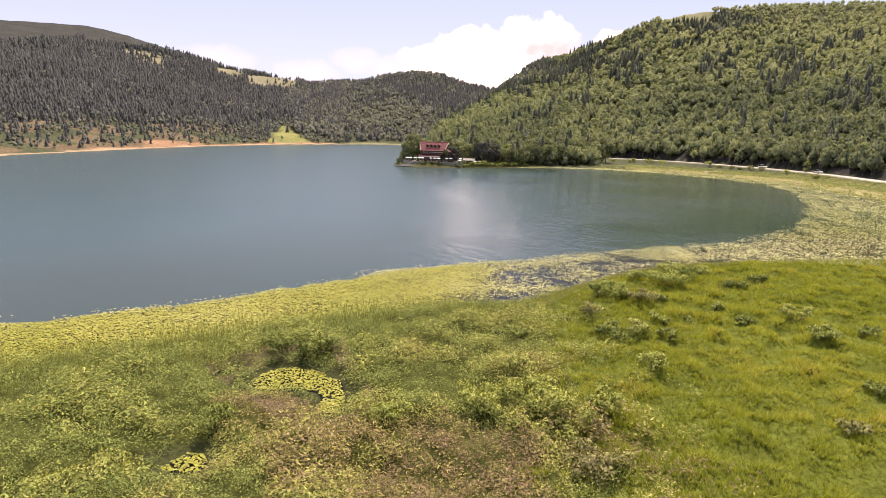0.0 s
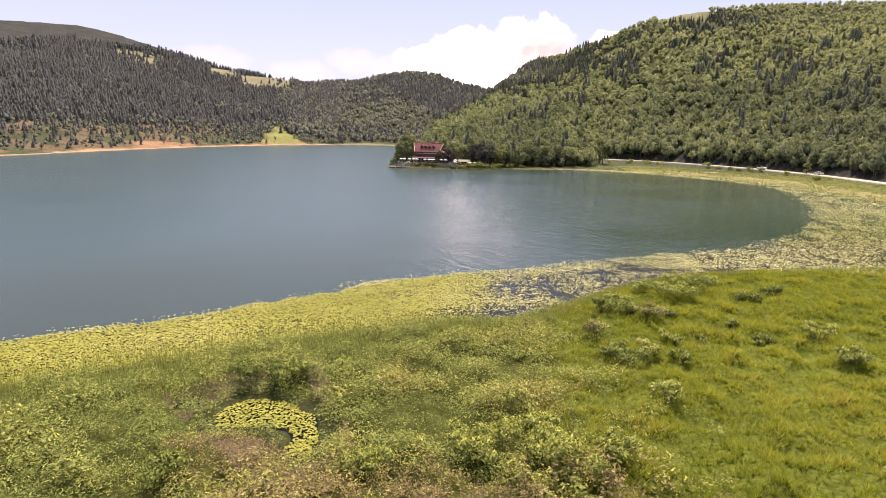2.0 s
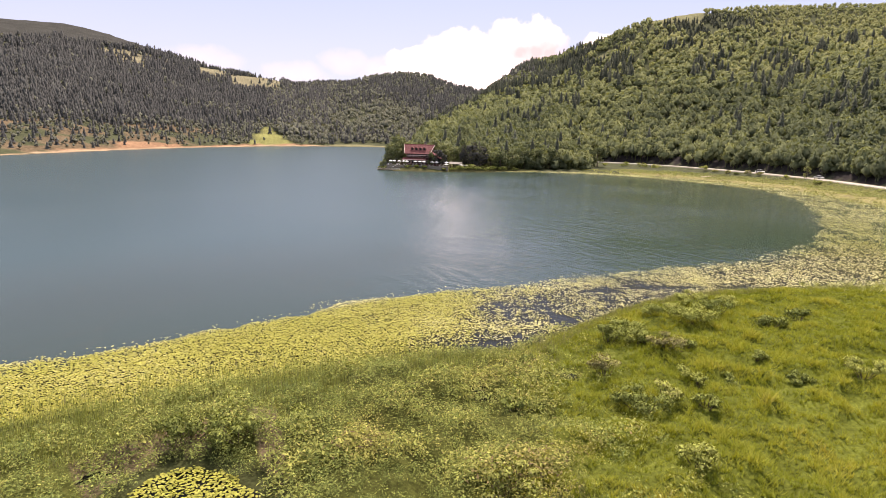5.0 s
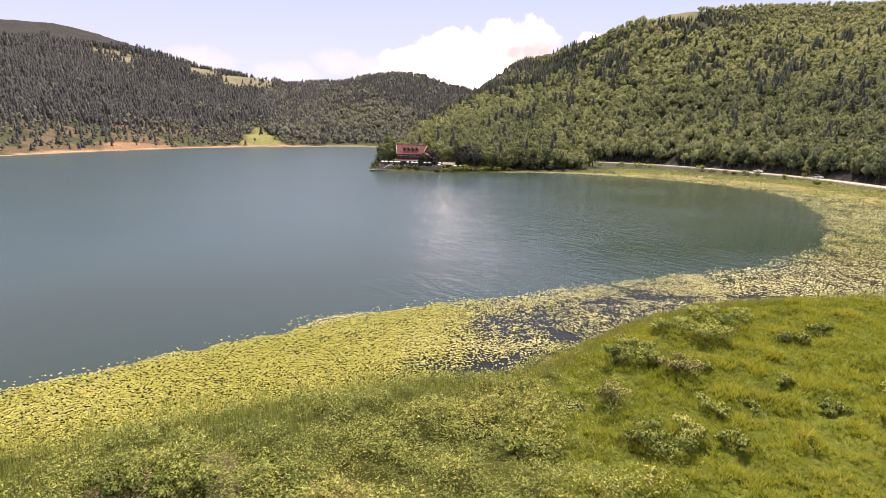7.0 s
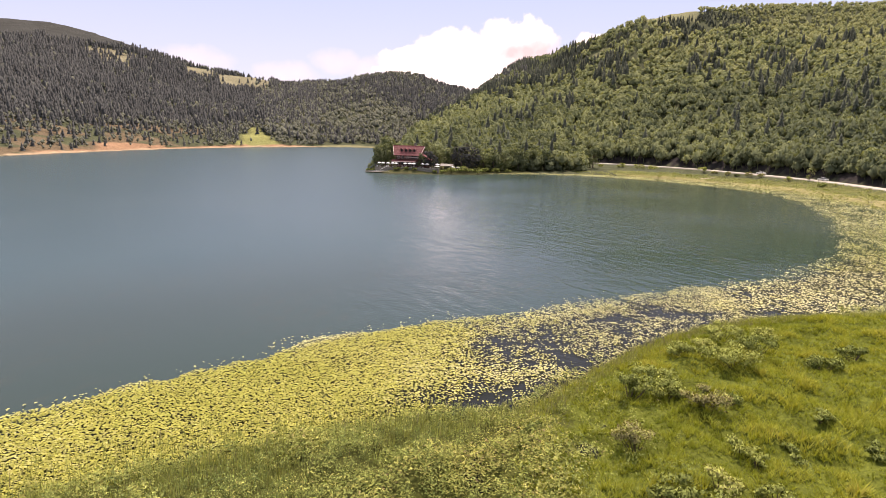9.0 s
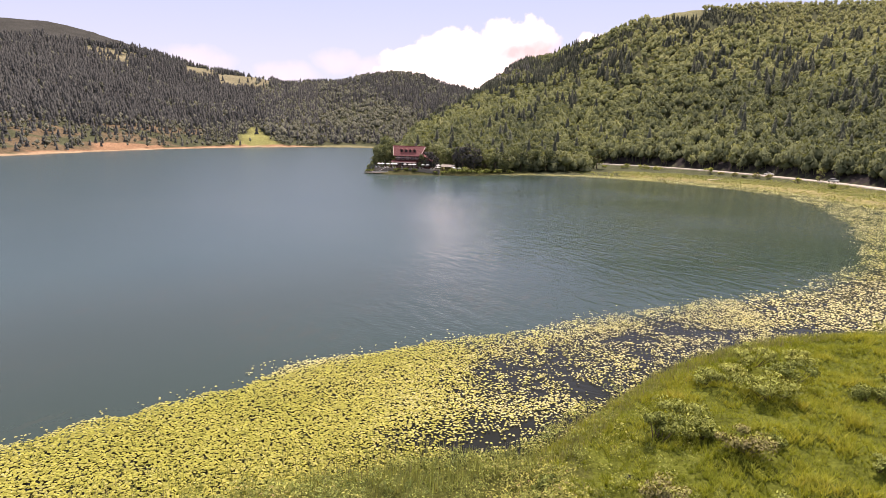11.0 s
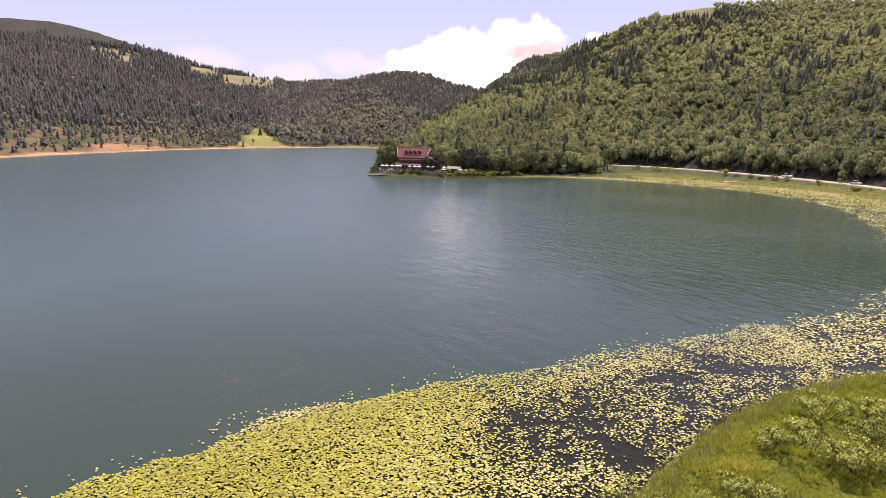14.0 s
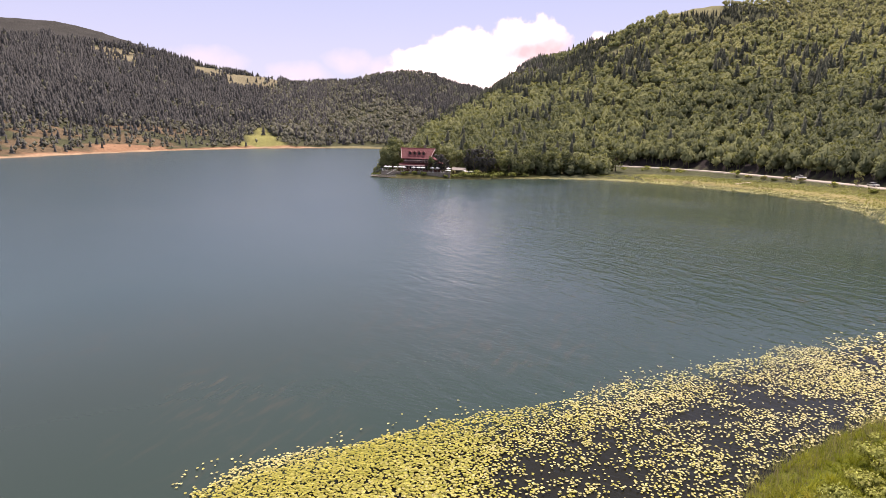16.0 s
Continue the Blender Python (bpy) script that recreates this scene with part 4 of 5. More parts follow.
def limbs(g, height, spread_m, base, count, stem):
    """Trunk with limbs that reach into the crown; returns the bmesh and the limb ends."""
    bm = bmesh.new()
    top = height * 0.72
    lean = g.normal(0, 0.03, 2) * height
    tube(bm, [(0, 0, -0.4), (lean[0] * 0.3, lean[1] * 0.3, top * 0.4), (lean[0], lean[1], top)], [stem, stem * 0.7, stem * 0.2])
    ends = [(lean[0], lean[1], top)]
    for k in range(count):
        t = k * 2.4 + g.uniform(0, 0.8)
        z0 = base + (top - base) * g.uniform(0.05, 0.75)
        reach = spread_m * g.uniform(0.5, 0.8)
        end = (reach * math.cos(t), reach * math.sin(t), z0 + reach * g.uniform(0.4, 0.9))
        tube(bm, [(lean[0] * z0 / top, lean[1] * z0 / top, z0), (end[0] * 0.5, end[1] * 0.5, z0 + (end[2] - z0) * 0.4), end], [stem * 0.4, stem * 0.28, stem * 0.08], 5)
        ends.append(end)
    return bm, ends


def broad_tree(x, y, tall, wide, tint, seed, mat=None, label="leafy green broadleaved tree at the wood's edge", leaves=420, base=0.25, name="tree"):
    """A broadleaved tree: tapered trunk with limbs, and a crown of leaf clusters gathered round the limb ends."""
    g = np.random.default_rng(seed)
    z = float(height(np.array([x]), np.array([y]))[0][0])
    holder = tagged(new(name), label, name.replace("_", " "), "trees by the lake")
    holder.location = (x, y, z)
    bm, ends = limbs(g, tall, wide, tall * base, 7, 0.03 * tall)
    part("trunk", bm, M_BARK, holder)
    c = [np.array(p) for p in ends]
    for _ in range(9):
        a = g.uniform(0, 6.28)
        s = g.random()
        rr = wide * 0.62 * math.sqrt(1 - (2 * s - 0.9) ** 2 * 0.8)
        c.append(np.array([rr * math.cos(a), rr * math.sin(a), tall * (base + (0.9 - base) * s)]))
    c = np.array(c)
    rad = g.uniform(0.28, 0.48, len(c)) * wide
    c[:, 2] = np.minimum(c[:, 2], tall - rad * 0.8)
    own = g.integers(0, len(c), leaves)
    d = unit(g.normal(size=(leaves, 3)) + np.array([0, 0, 0.2]))
    pos = c[own] + d * (rad[own] * g.uniform(0.6, 1.1, leaves))[:, None]
    v, f = leaf_quads(g, pos, unit(d + 0.35 * g.normal(size=d.shape)), 0.085 * wide * g.uniform(0.7, 1.4, leaves))
    nrm = np.repeat(unit(0.75 * d + 0.55 * unit(pos - (0, 0, tall * 0.5)) + 0.12 * g.normal(size=d.shape)), 4, axis=0)
    part("crown", leaf_mesh("crown", v, f, tint + np.repeat(g.normal(0, 0.09, leaves), 4), mat or M_DECID, nrm), mat or M_DECID, holder)
    return holder


def fir_tree(x, y, tall, seed, label="tall dark fir tree with drooping boughs"):
    g = np.random.default_rng(seed)
    z = float(height(np.array([x]), np.array([y]))[0][0])
    holder = tagged(new("fir_tree"), label, "fir tree", "trees by the lake")
    holder.location = (x, y, z)
    bm = bmesh.new()
    tube(bm, [(0, 0, -0.4), (0, 0, tall * 0.5), (0, 0, tall * 0.97)], [0.02 * tall, 0.012 * tall, 0.02])
    part("trunk", bm, M_BARK, holder)
    v, f, t, nrm = conifer(seed, 12, 9)
    part("crown", leaf_mesh("crown", v * np.array([tall * 0.95, tall * 0.95, tall]), f, 0.4 + t, M_FIR, nrm), M_FIR, holder)
    return holder


def shrub(x, y, wide, tall, tint, seed, label, leaves=380, mat=None, group="meadow shrubs", size=0.075):
    """A willow shrub: many thin stems from the ground and leaf clusters in loose tufts."""
    g = np.random.default_rng(seed)
    z = float(height(np.array([x]), np.array([y]))[0][0])
    holder = tagged(new("shrub"), label, "shrub", group)
    holder.location = (x, y, z - 0.02)
    ends = []
    for k in range(12):
        a, r = g.uniform(0, 6.28), wide * 0.42 * math.sqrt(g.random())
        h = tall * g.uniform(0.35, 0.8) * (1 - 0.3 * (2 * r / wide) ** 2)
        end = (r * math.cos(a), r * math.sin(a), h)
        bm = bmesh.new()
        tube(bm, [(end[0] * 0.3, end[1] * 0.3, -0.1), (end[0] * 0.7, end[1] * 0.7, h * 0.5), end], [0.03, 0.02, 0.008], 4)
        part("stem", bm, M_BARK, holder)
        ends.append(end)
    c = np.array(ends)
    rad = g.uniform(0.10, 0.22, len(c)) * wide
    own = g.integers(0, len(c), leaves)
    d = unit(g.normal(size=(leaves, 3)) + np.array([0, 0, 0.3]))
    pos = c[own] + d * (rad[own] * g.uniform(0.5, 1.08, leaves))[:, None] * np.array([1, 1, 0.65])
    pos[:, 2] = np.abs(pos[:, 2])
    v, f = leaf_quads(g, pos, unit(d + 0.6 * g.normal(size=d.shape)), size * g.uniform(0.6, 1.4, leaves), 1.6)
    nrm = np.repeat(unit(0.6 * d + np.array([0, 0, 0.55]) + 0.2 * g.normal(size=d.shape)), 4, axis=0)
    part("foliage", leaf_mesh("foliage", v, f, tint + np.repeat(g.normal(0, 0.1, leaves), 4), mat or M_WILLOW, nrm), mat or M_WILLOW, holder)
    return holder


SHRUBS = [  # x, y, width, height, tint
    (22.0, 87.8, 2.8, 1.7, 0.45), (22.8, 83.2, 3.0, 1.9, 0.08), (26.0, 89.0, 2.4, 1.3, 0.5), (20.4, 80.2, 3.4, 1.5, 0.4), (17.2, 82.2, 2.8, 1.2, 0.3), (19.4, 85.0, 2.2, 1.1, 0.55),
    (10.8, 73.6, 2.4, 1.7, 0.12), (13.4, 74.0, 1.9, 1.1, 0.3), (15.4, 72.0, 2.7, 1.1, 0.9), (17.4, 73.2, 1.3, 0.7, 0.2), (9.6, 66.2, 2.2, 1.7, 0.88), (3.4, 66.8, 1.2, 1.3, 0.1),
    (28.2, 82.0, 2.4, 1.2, 0.15), (31.7, 84.4, 1.9, 1.3, 0.1), (10.8, 60.0, 3.2, 1.4, 0.10), (12.6, 61.2, 1.8, 1.0, 0.6), (15.4, 61.0, 1.5, 1.0, 0.25), (12.2, 52.4, 2.0, 1.2, 0.5), (16.0, 64.8, 0.9, 1.0, 0.3), (15.6, 66.2, 1.5, 0.8, 0.4),
    (18.6, 65.2, 1.1, 0.5, 0.1), (22.8, 71.6, 1.3, 0.8, 0.25), (18.8, 67.1, 0.9, 0.5, 0.15), (24.2, 67.0, 1.6, 0.6, 0.1), (28.7, 67.0, 2.4, 1.4, 0.5), (28.8, 61.2, 2.3, 1.0, 0.3),
    (33.8, 63.8, 1.5, 1.0, 0.1), (21.9, 43.0, 1.5, 0.8, 0.9), (27.2, 50.0, 1.5, 0.8, 0.2), (12.9, 75.6, 3.0, 1.3, 0.3), (2.4, 58.4, 1.5, 0.9, 0.2),
    (1.2, 42.0, 3.6, 2.0, 0.5), (-0.6, 43.4, 2.4, 1.7, 0.5), (3.0, 44.4, 2.8, 2.1, 0.5), (2.1, 47.4, 2.2, 2.2, 0.72), (5.0, 42.0, 3.6, 2.1, 0.5), (7.0, 42.8, 2.4, 1.7, 0.42), (4.0, 40.0, 2.6, 1.3, 0.5), (6.1, 36.6, 2.8, 1.2, 0.95),
    # the dark pair behind the pond stands in for reeds and their shade
    (-10.8, 55.0, 2.0, 1.0, 0.3), (-13.6, 52.2, 2.6, 1.5, 0.15), (-16.4, 52.0, 2.4, 1.3, 0.1), (-5.7, 40.4, 2.2, 1.2, 0.35), (-15.8, 39.0, 2.4, 1.5, 0.2), (-18.8, 33.0, 3.4, 1.0, 0.74), (-20.5, 31.0, 2.6, 0.9, 0.7),
]
for i, (x, y, w, h, t) in enumerate(SHRUBS):
    tone = "brownish half-dry" if t > 0.8 else "dark green" if t < 0.22 else "pale yellow-green" if t > 0.5 else "grey-green"
    shrub(x, y, w * 1.3, h * 1.2, t + 0.14 if t < 0.7 else t + 0.05, 300 + i, f"low {tone} willow shrub in the wet meadow", leaves=int(720 * w), size=0.056)


# ---- the lake house and its terrace ----
M_ROOF = plain("red_roof_tiles", (0.19, 0.058, 0.060), 0.8, scale=1.5, vary=0.25)
M_WOOD = plain("dark_red_timber", (0.11, 0.05, 0.042), 0.8, scale=2.0, vary=0.3)
M_TRIM = plain("pale_timber_trim", (0.55, 0.42, 0.38), 0.7, scale=3.0, vary=0.15)
M_STONE = plain("grey_terrace_stone", (0.20, 0.185, 0.16), 0.9, scale=1.2, vary=0.3)
M_WHITE = plain("white_canvas_and_paint", (0.80, 0.79, 0.77), 0.7, scale=3.0, vary=0.08)
M_DECK = plain("weathered_grey_planks", (0.28, 0.25, 0.22), 0.85, scale=2.0, vary=0.3)
M_PALE = plain("sun_bleached_planks", (0.55, 0.47, 0.33), 0.85, scale=2.0, vary=0.2)
M_DARK = plain("dark_window_glass", (0.03, 0.03, 0.035), 0.15, scale=1.0, vary=0.2, spec=0.6)
M_TYRE = plain("black_rubber", (0.03, 0.03, 0.03), 0.9, scale=5.0, vary=0.2)
M_METAL = plain("grey_metal", (0.55, 0.55, 0.56), 0.35, 0.9, scale=5.0, vary=0.1)


def box(bm, x0, x1, y0, y1, z0, z1, bevel=0.0):
    vs = [bm.verts.new((x, y, z)) for x in (x0, x1) for y in (y0, y1) for z in (z0, z1)]
    faces = [bm.faces.new([vs[i] for i in f]) for f in ((0, 1, 3, 2), (4, 6, 7, 5), (0, 4, 5, 1), (2, 3, 7, 6), (0, 2, 6, 4), (1, 5, 7, 3))]
    if bevel:
        bmesh.ops.bevel(bm, geom=list({e for f in faces for e in f.edges}), offset=bevel, segments=1, affect="EDGES")
    return bm


def slab(bm, corners, thick):
    """A plate with four given upper corners and a thickness downwards."""
    top = [bm.verts.new(c) for c in corners]
    low = [bm.verts.new(Vector(c) - Vector((0, 0, thick))) for c in corners]
    bm.faces.new(top)
    bm.faces.new(low[::-1])
    for i in range(4):
        j = (i + 1) % 4
        bm.faces.new((top[j], top[i], low[i], low[j]))
    bmesh.ops.recalc_face_normals(bm, faces=bm.faces[:])
    return bm


def prism(bm, profile, x0, x1):
    """A profile in y and z, drawn out along x."""
    a = [bm.verts.new((x0, y, z)) for y, z in profile]
    b = [bm.verts.new((x1, y, z)) for y, z in profile]
    n = len(profile)
    bm.faces.new(a)
    bm.faces.new(b[::-1])
    for i in range(n):
        bm.faces.new((a[i], b[i], b[(i + 1) % n], a[(i + 1) % n]))
    bmesh.ops.recalc_face_normals(bm, faces=bm.faces[:])
    return bm


def solid(*boxes, bevel=0.0):
    bm = bmesh.new()
    for q in boxes:
        box(bm, *q, bevel=bevel)
    return bm


def window(parent, x, y, z, w, h, name="window"):
    """A window in a wall that faces the lake."""
    t = 0.09
    fr = part(name, solid((x - w / 2 - t, x + w / 2 + t, y - 0.10, y + 0.02, z - t, z), (x - w / 2 - t, x + w / 2 + t, y - 0.10, y + 0.02, z + h, z + h + t),
                          (x - w / 2 - t, x - w / 2, y - 0.10, y + 0.02, z, z + h), (x + w / 2, x + w / 2 + t, y - 0.10, y + 0.02, z, z + h),
                          (x - 0.03, x + 0.03, y - 0.08, y + 0.02, z, z + h)), M_TRIM, parent, "pale timber window frame")
    part("pane", solid((x - w / 2, x + w / 2, y - 0.05, y - 0.03, z, z + h)), M_DARK, fr)
    return fr


def build_house():
    holder = tagged(new("lake_house"), "large red-roofed timber lake house with dormers on the shore", "house")
    X0, X1, Y0, Y1 = -39.2, -29.6, 303.5, 312.5      # walls
    base, floor1, eave, ridge, yr = 1.9, 5.0, 7.5, 11.1, 308.0
    part("plinth", solid((X0 - 0.1, X1 + 0.1, Y0 - 0.1, Y1 + 0.1, 0.2, base + 0.4)), M_STONE, holder, "grey stone plinth")
    part("wall", solid((X0, X1, Y0, Y1, base + 0.4, eave)), M_WOOD, holder, "dark red timber wall")
    # gables
    for x in (X0, X1 - 0.2):
        part("gable", prism(bmesh.new(), [(Y0 + 0.1, eave), (Y1 - 0.1, eave), (yr, ridge - 0.45)], x, x + 0.2), M_WOOD, holder)
    # roof slopes whose ridge runs out past the eaves
    front = [(X0 - 0.8, Y0 - 1.4, eave - 0.15), (X1 + 0.8, Y0 - 1.4, eave - 0.15), (X1 + 2.2, yr, ridge), (X0 - 2.0, yr, ridge)]
    backs = [(X1 + 0.8, Y1 + 1.4, eave - 0.15), (X0 - 0.8, Y1 + 1.4, eave - 0.15), (X0 - 2.0, yr, ridge), (X1 + 2.2, yr, ridge)]
    roof = part("roof", slab(bmesh.new(), front, 0.22), M_ROOF, holder, "weathered red tiled roof slope")
    part("roof", slab(bmesh.new(), backs, 0.22), M_ROOF, holder, "weathered red tiled roof slope")
    bm = bmesh.new()
    tube(bm, [(X0 - 2.1, yr, ridge + 0.03), (X1 + 2.3, yr, ridge + 0.03)], [0.16, 0.16])
    part("ridge_cap", bm, M_ROOF, roof)
    # tile courses
    for k in range(1, 14):
        s = k / 14
        a, b = Vector(front[0]).lerp(Vector(front[3]), s), Vector(front[1]).lerp(Vector(front[2]), s)
        bm = bmesh.new()
        tube(bm, [a + Vector((0.05, 0, 0.02)), b + Vector((-0.05, 0, 0.02))], [0.05, 0.05], 4)
        part("tile_course", bm, M_ROOF, roof)
    for a, b in ((front[0], front[3]), (front[1], front[2])):
        bm = bmesh.new()
        tube(bm, [Vector(a) + Vector((0, 0, -0.08)), Vector(b) + Vector((0, 0, -0.08))], [0.14, 0.14], 4)
        part("bargeboard", bm, M_TRIM, holder, "pale timber bargeboard")
    # dormers
    slope = (ridge - eave + 0.15) / (yr - Y0 + 1.4)
    for x in (-37.0, -35.2, -33.4, -31.6):
        y0 = Y0 + 0.7
        z0 = eave - 0.15 + slope * (y0 - Y0 + 1.4)
        d = part("dormer", prism(bmesh.new(), [(y0, z0 - 0.1), (y0, z0 + 1.0), (y0 + 1.9, z0 + 1.0), (y0 + 1.9, z0 + 0.8)], x - 0.45, x + 0.45), M_WOOD, holder)
        for side in (-1, 1):
            part("dormer_roof", slab(bmesh.new(), [(x, y0 - 0.3, z0 + 1.55), (x + side * 0.75, y0 - 0.3, z0 + 0.9), (x + side * 0.75, y0 + 2.0, z0 + 0.9), (x, y0 + 2.6, z0 + 1.55)], 0.1), M_ROOF, d)
        part("dormer_window", solid((x - 0.3, x + 0.3, y0 - 0.06, y0 - 0.01, z0 + 0.15, z0 + 0.85)), M_DARK, d, "dark dormer window")
    part("chimney", solid((-32.2, -31.3, 309.2, 310.1, 10.0, 12.2), (-32.3, -31.2, 309.1, 310.2, 12.2, 12.35)), M_STONE, holder, "stone chimney")
    # balcony of the upper floor
    bal = part("balcony", solid((X0 - 0.3, X1 + 0.3, Y0 - 1.5, Y0, floor1 + 0.55, floor1 + 0.72)), M_WOOD, holder)
    part("balcony_rail", solid((X0 - 0.3, X1 + 0.3, Y0 - 1.5, Y0 - 1.4, floor1 + 1.45, floor1 + 1.6)), M_TRIM, bal, "pale hand rail")
    for k in range(25):
        x = X0 - 0.2 + k * (X1 - X0 + 0.4) / 24
        part("baluster", solid((x - 0.04, x + 0.04, Y0 - 1.48, Y0 - 1.42, floor1 + 0.72, floor1 + 1.45)), M_WOOD, bal)
    for k in range(5):
        window(holder, X0 + 1.0 + k * 1.9, Y0, floor1 + 0.8, 0.9, 1.25)
        window(holder, X0 + 1.0 + k * 1.9, Y0, base + 1.0, 1.3, 1.5, "ground_floor_window")
    # veranda with a lean-to roof
    ver = part("veranda_roof", slab(bmesh.new(), [(X0 - 1.6, Y0 - 3.2, 4.75), (X1 - 1.0, Y0 - 3.2, 4.75), (X1 - 1.0, Y0 - 0.05, 5.5), (X0 - 1.6, Y0 - 0.05, 5.5)], 0.16), M_ROOF, holder, "faded red lean-to veranda roof")
    part("fascia", solid((X0 - 1.6, X1 - 1.0, Y0 - 3.26, Y0 - 3.205, 4.52, 4.80)), M_TRIM, ver, "pale fascia board")
    for k in range(7):
        x = X0 - 1.4 + k * (X1 - X0 + 0.2) / 6
        part("veranda_post", solid((x - 0.09, x + 0.09, Y0 - 3.1, Y0 - 2.92, base + 0.3, 4.6), bevel=0.02), M_WOOD, holder)
    # side wing with its own slanting roof
    part("wing_wall", solid((X1 + 0.003, X1 + 4.6, Y0 + 1.5, Y1 - 0.5, 0.4, 5.6)), M_WOOD, holder)
    part("wing_roof", slab(bmesh.new(), [(X1 + 0.3, Y0 + 0.6, 8.4), (X1 + 5.4, Y0 + 0.6, 5.2), (X1 + 5.4, Y1 + 0.3, 5.2), (X1 + 0.3, Y1 + 0.3, 8.4)], 0.2), M_ROOF, holder, "dark red wing roof")
    window(holder, X1 + 1.6, Y0 + 1.5, 3.0, 1.0, 1.3)
    window(holder, X1 + 3.3, Y0 + 1.5, 3.0, 1.0, 1.3)
    return holder


build_house()

terrace = tagged(new("terrace", None), "stone-walled dining terrace above the water", "terrace")
part("floor_slab", solid((-47.5, -20.5, 298.6, 303.3, 1.9, 2.2)), M_STONE, terrace)
for k in range(9):
    x = -47.4 + k * 3.0
    part("retaining_wall", solid((x, x + 2.92, 298.5, 299.0, 0.2, 1.9), bevel=0.03), M_STONE, terrace)
rail = part("railing", solid((-47.4, -20.6, 298.66, 298.74, 3.0, 3.08)), M_WOOD, terrace, "dark timber railing")
for k in range(19):
    x = -47.3 + k * 1.48
    part("rail_post", solid((x - 0.04, x + 0.04, 298.66, 298.74, 2.2, 3.0)), M_WOOD, rail)

stairs = tagged(new("lake_stairs"), "white-railed stone stairs from the terrace to the pier", "stairs")
for k in range(10):
    part("step", solid((-41.8 - 0.32 * k - 0.34, -41.8 - 0.32 * k, 296.9, 298.45, -0.1, 2.05 - 0.18 * k)), M_STONE, stairs)
for y in (296.95, 298.4):
    bm = bmesh.new()
    tube(bm, [(-41.6, y, 3.1), (-45.1, y, 1.2)], [0.07, 0.07], 5)
    part("handrail", bm, M_WHITE, stairs, "white handrail")

pier = tagged(new("pier"), "low grey plank pier at the water's edge", "pier")
for k in range(26):
    x = -51.2 + k * 0.42
    part("plank", solid((x, x + 0.38, 295.0, 297.6, 0.42, 0.50)), M_DECK, pier)
for x in (-50.8, -47.6, -44.4, -41.2):
    for y in (295.2, 297.3):
        bm = bmesh.new()
        tube(bm, [(x, y, -1.6), (x, y, 0.95)], [0.10, 0.09], 7)
        part("pile", bm, M_DECK, pier)
part("rail", solid((-50.9, -41.1, 295.16, 295.24, 0.92, 1.0)), M_WHITE, pier, "white rail")


def parasol(x, y, z, seed, wide=1.0):
    g = np.random.default_rng(seed)
    holder = tagged(new("parasol"), "open white parasol over a terrace table", "parasol", "terrace parasols")
    holder.location = (x, y, z)
    bm = bmesh.new()
    tube(bm, [(0, 0, 0), (0, 0, 2.25)], [0.03, 0.025], 6)
    part("pole", bm, M_METAL, holder)
    bm = bmesh.new()
    tip = bm.verts.new((0, 0, 2.35))
    ring = [bm.verts.new((1.15 * math.cos(k * math.pi / 4), 1.15 * math.sin(k * math.pi / 4), 1.92)) for k in range(8)]
    hem = [bm.verts.new((v.co.x * 1.005, v.co.y * 1.005, 1.76)) for v in ring]
    for k in range(8):
        bm.faces.new((tip, ring[k], ring[(k + 1) % 8]))
        bm.faces.new((ring[k], hem[k], hem[(k + 1) % 8], ring[(k + 1) % 8]))
    part("canopy", bm, M_WHITE, holder)
    part("base", solid((-0.25, 0.25, -0.25, 0.25, 0, 0.08), bevel=0.02), M_STONE, holder)
    holder.rotation_euler = (0, 0, g.uniform(0, 0.8))
    holder.scale = (wide, wide, 0.92)


def table(x, y, z):
    holder = tagged(new("table"), "small white terrace table", "table", "terrace tables")
    holder.location = (x, y, z)
    part("tabletop", solid((-0.45, 0.45, -0.45, 0.45, 0.71, 0.75), bevel=0.01), M_WHITE, holder)
    for sx in (-0.38, 0.38):
        for sy in (-0.38, 0.38):
            part("leg", solid((sx - 0.025, sx + 0.025, sy - 0.025, sy + 0.025, 0, 0.71)), M_WHITE, holder)


def chair(x, y, z, turn):
    holder = tagged(new("chair"), "white terrace chair drawn up to a table", "chair", "terrace chairs")
    holder.matrix_basis = pose(x, y, z, 0, 0, turn)
    part("seat", solid((-0.22, 0.22, -0.22, 0.22, 0.43, 0.47), bevel=0.01), M_WHITE, holder)
    part("backrest", solid((-0.22, 0.22, 0.19, 0.23, 0.47, 0.92), bevel=0.01), M_WHITE, holder)
    for sx in (-0.19, 0.19):
        for sy in (-0.19, 0.19):
            part("leg", solid((sx - 0.02, sx + 0.02, sy - 0.02, sy + 0.02, 0, 0.43)), M_WHITE, holder)


g = np.random.default_rng(77)
for k in range(14):
    x = -46.6 + k * 1.9 + g.uniform(-0.4, 0.4)
    y = 299.4 + g.uniform(0, 0.7)
    if k not in (5, 9, 12):
        parasol(x + 0.5, y + 0.1, 2.2, k, g.uniform(0.7, 0.9))
    if k % 2 == 0:
        table(x, y + 0.6, 2.2)
        chair(x - 0.75, y + 0.6, 2.2, 90)
        chair(x + 0.75, y + 0.6, 2.2, -90)


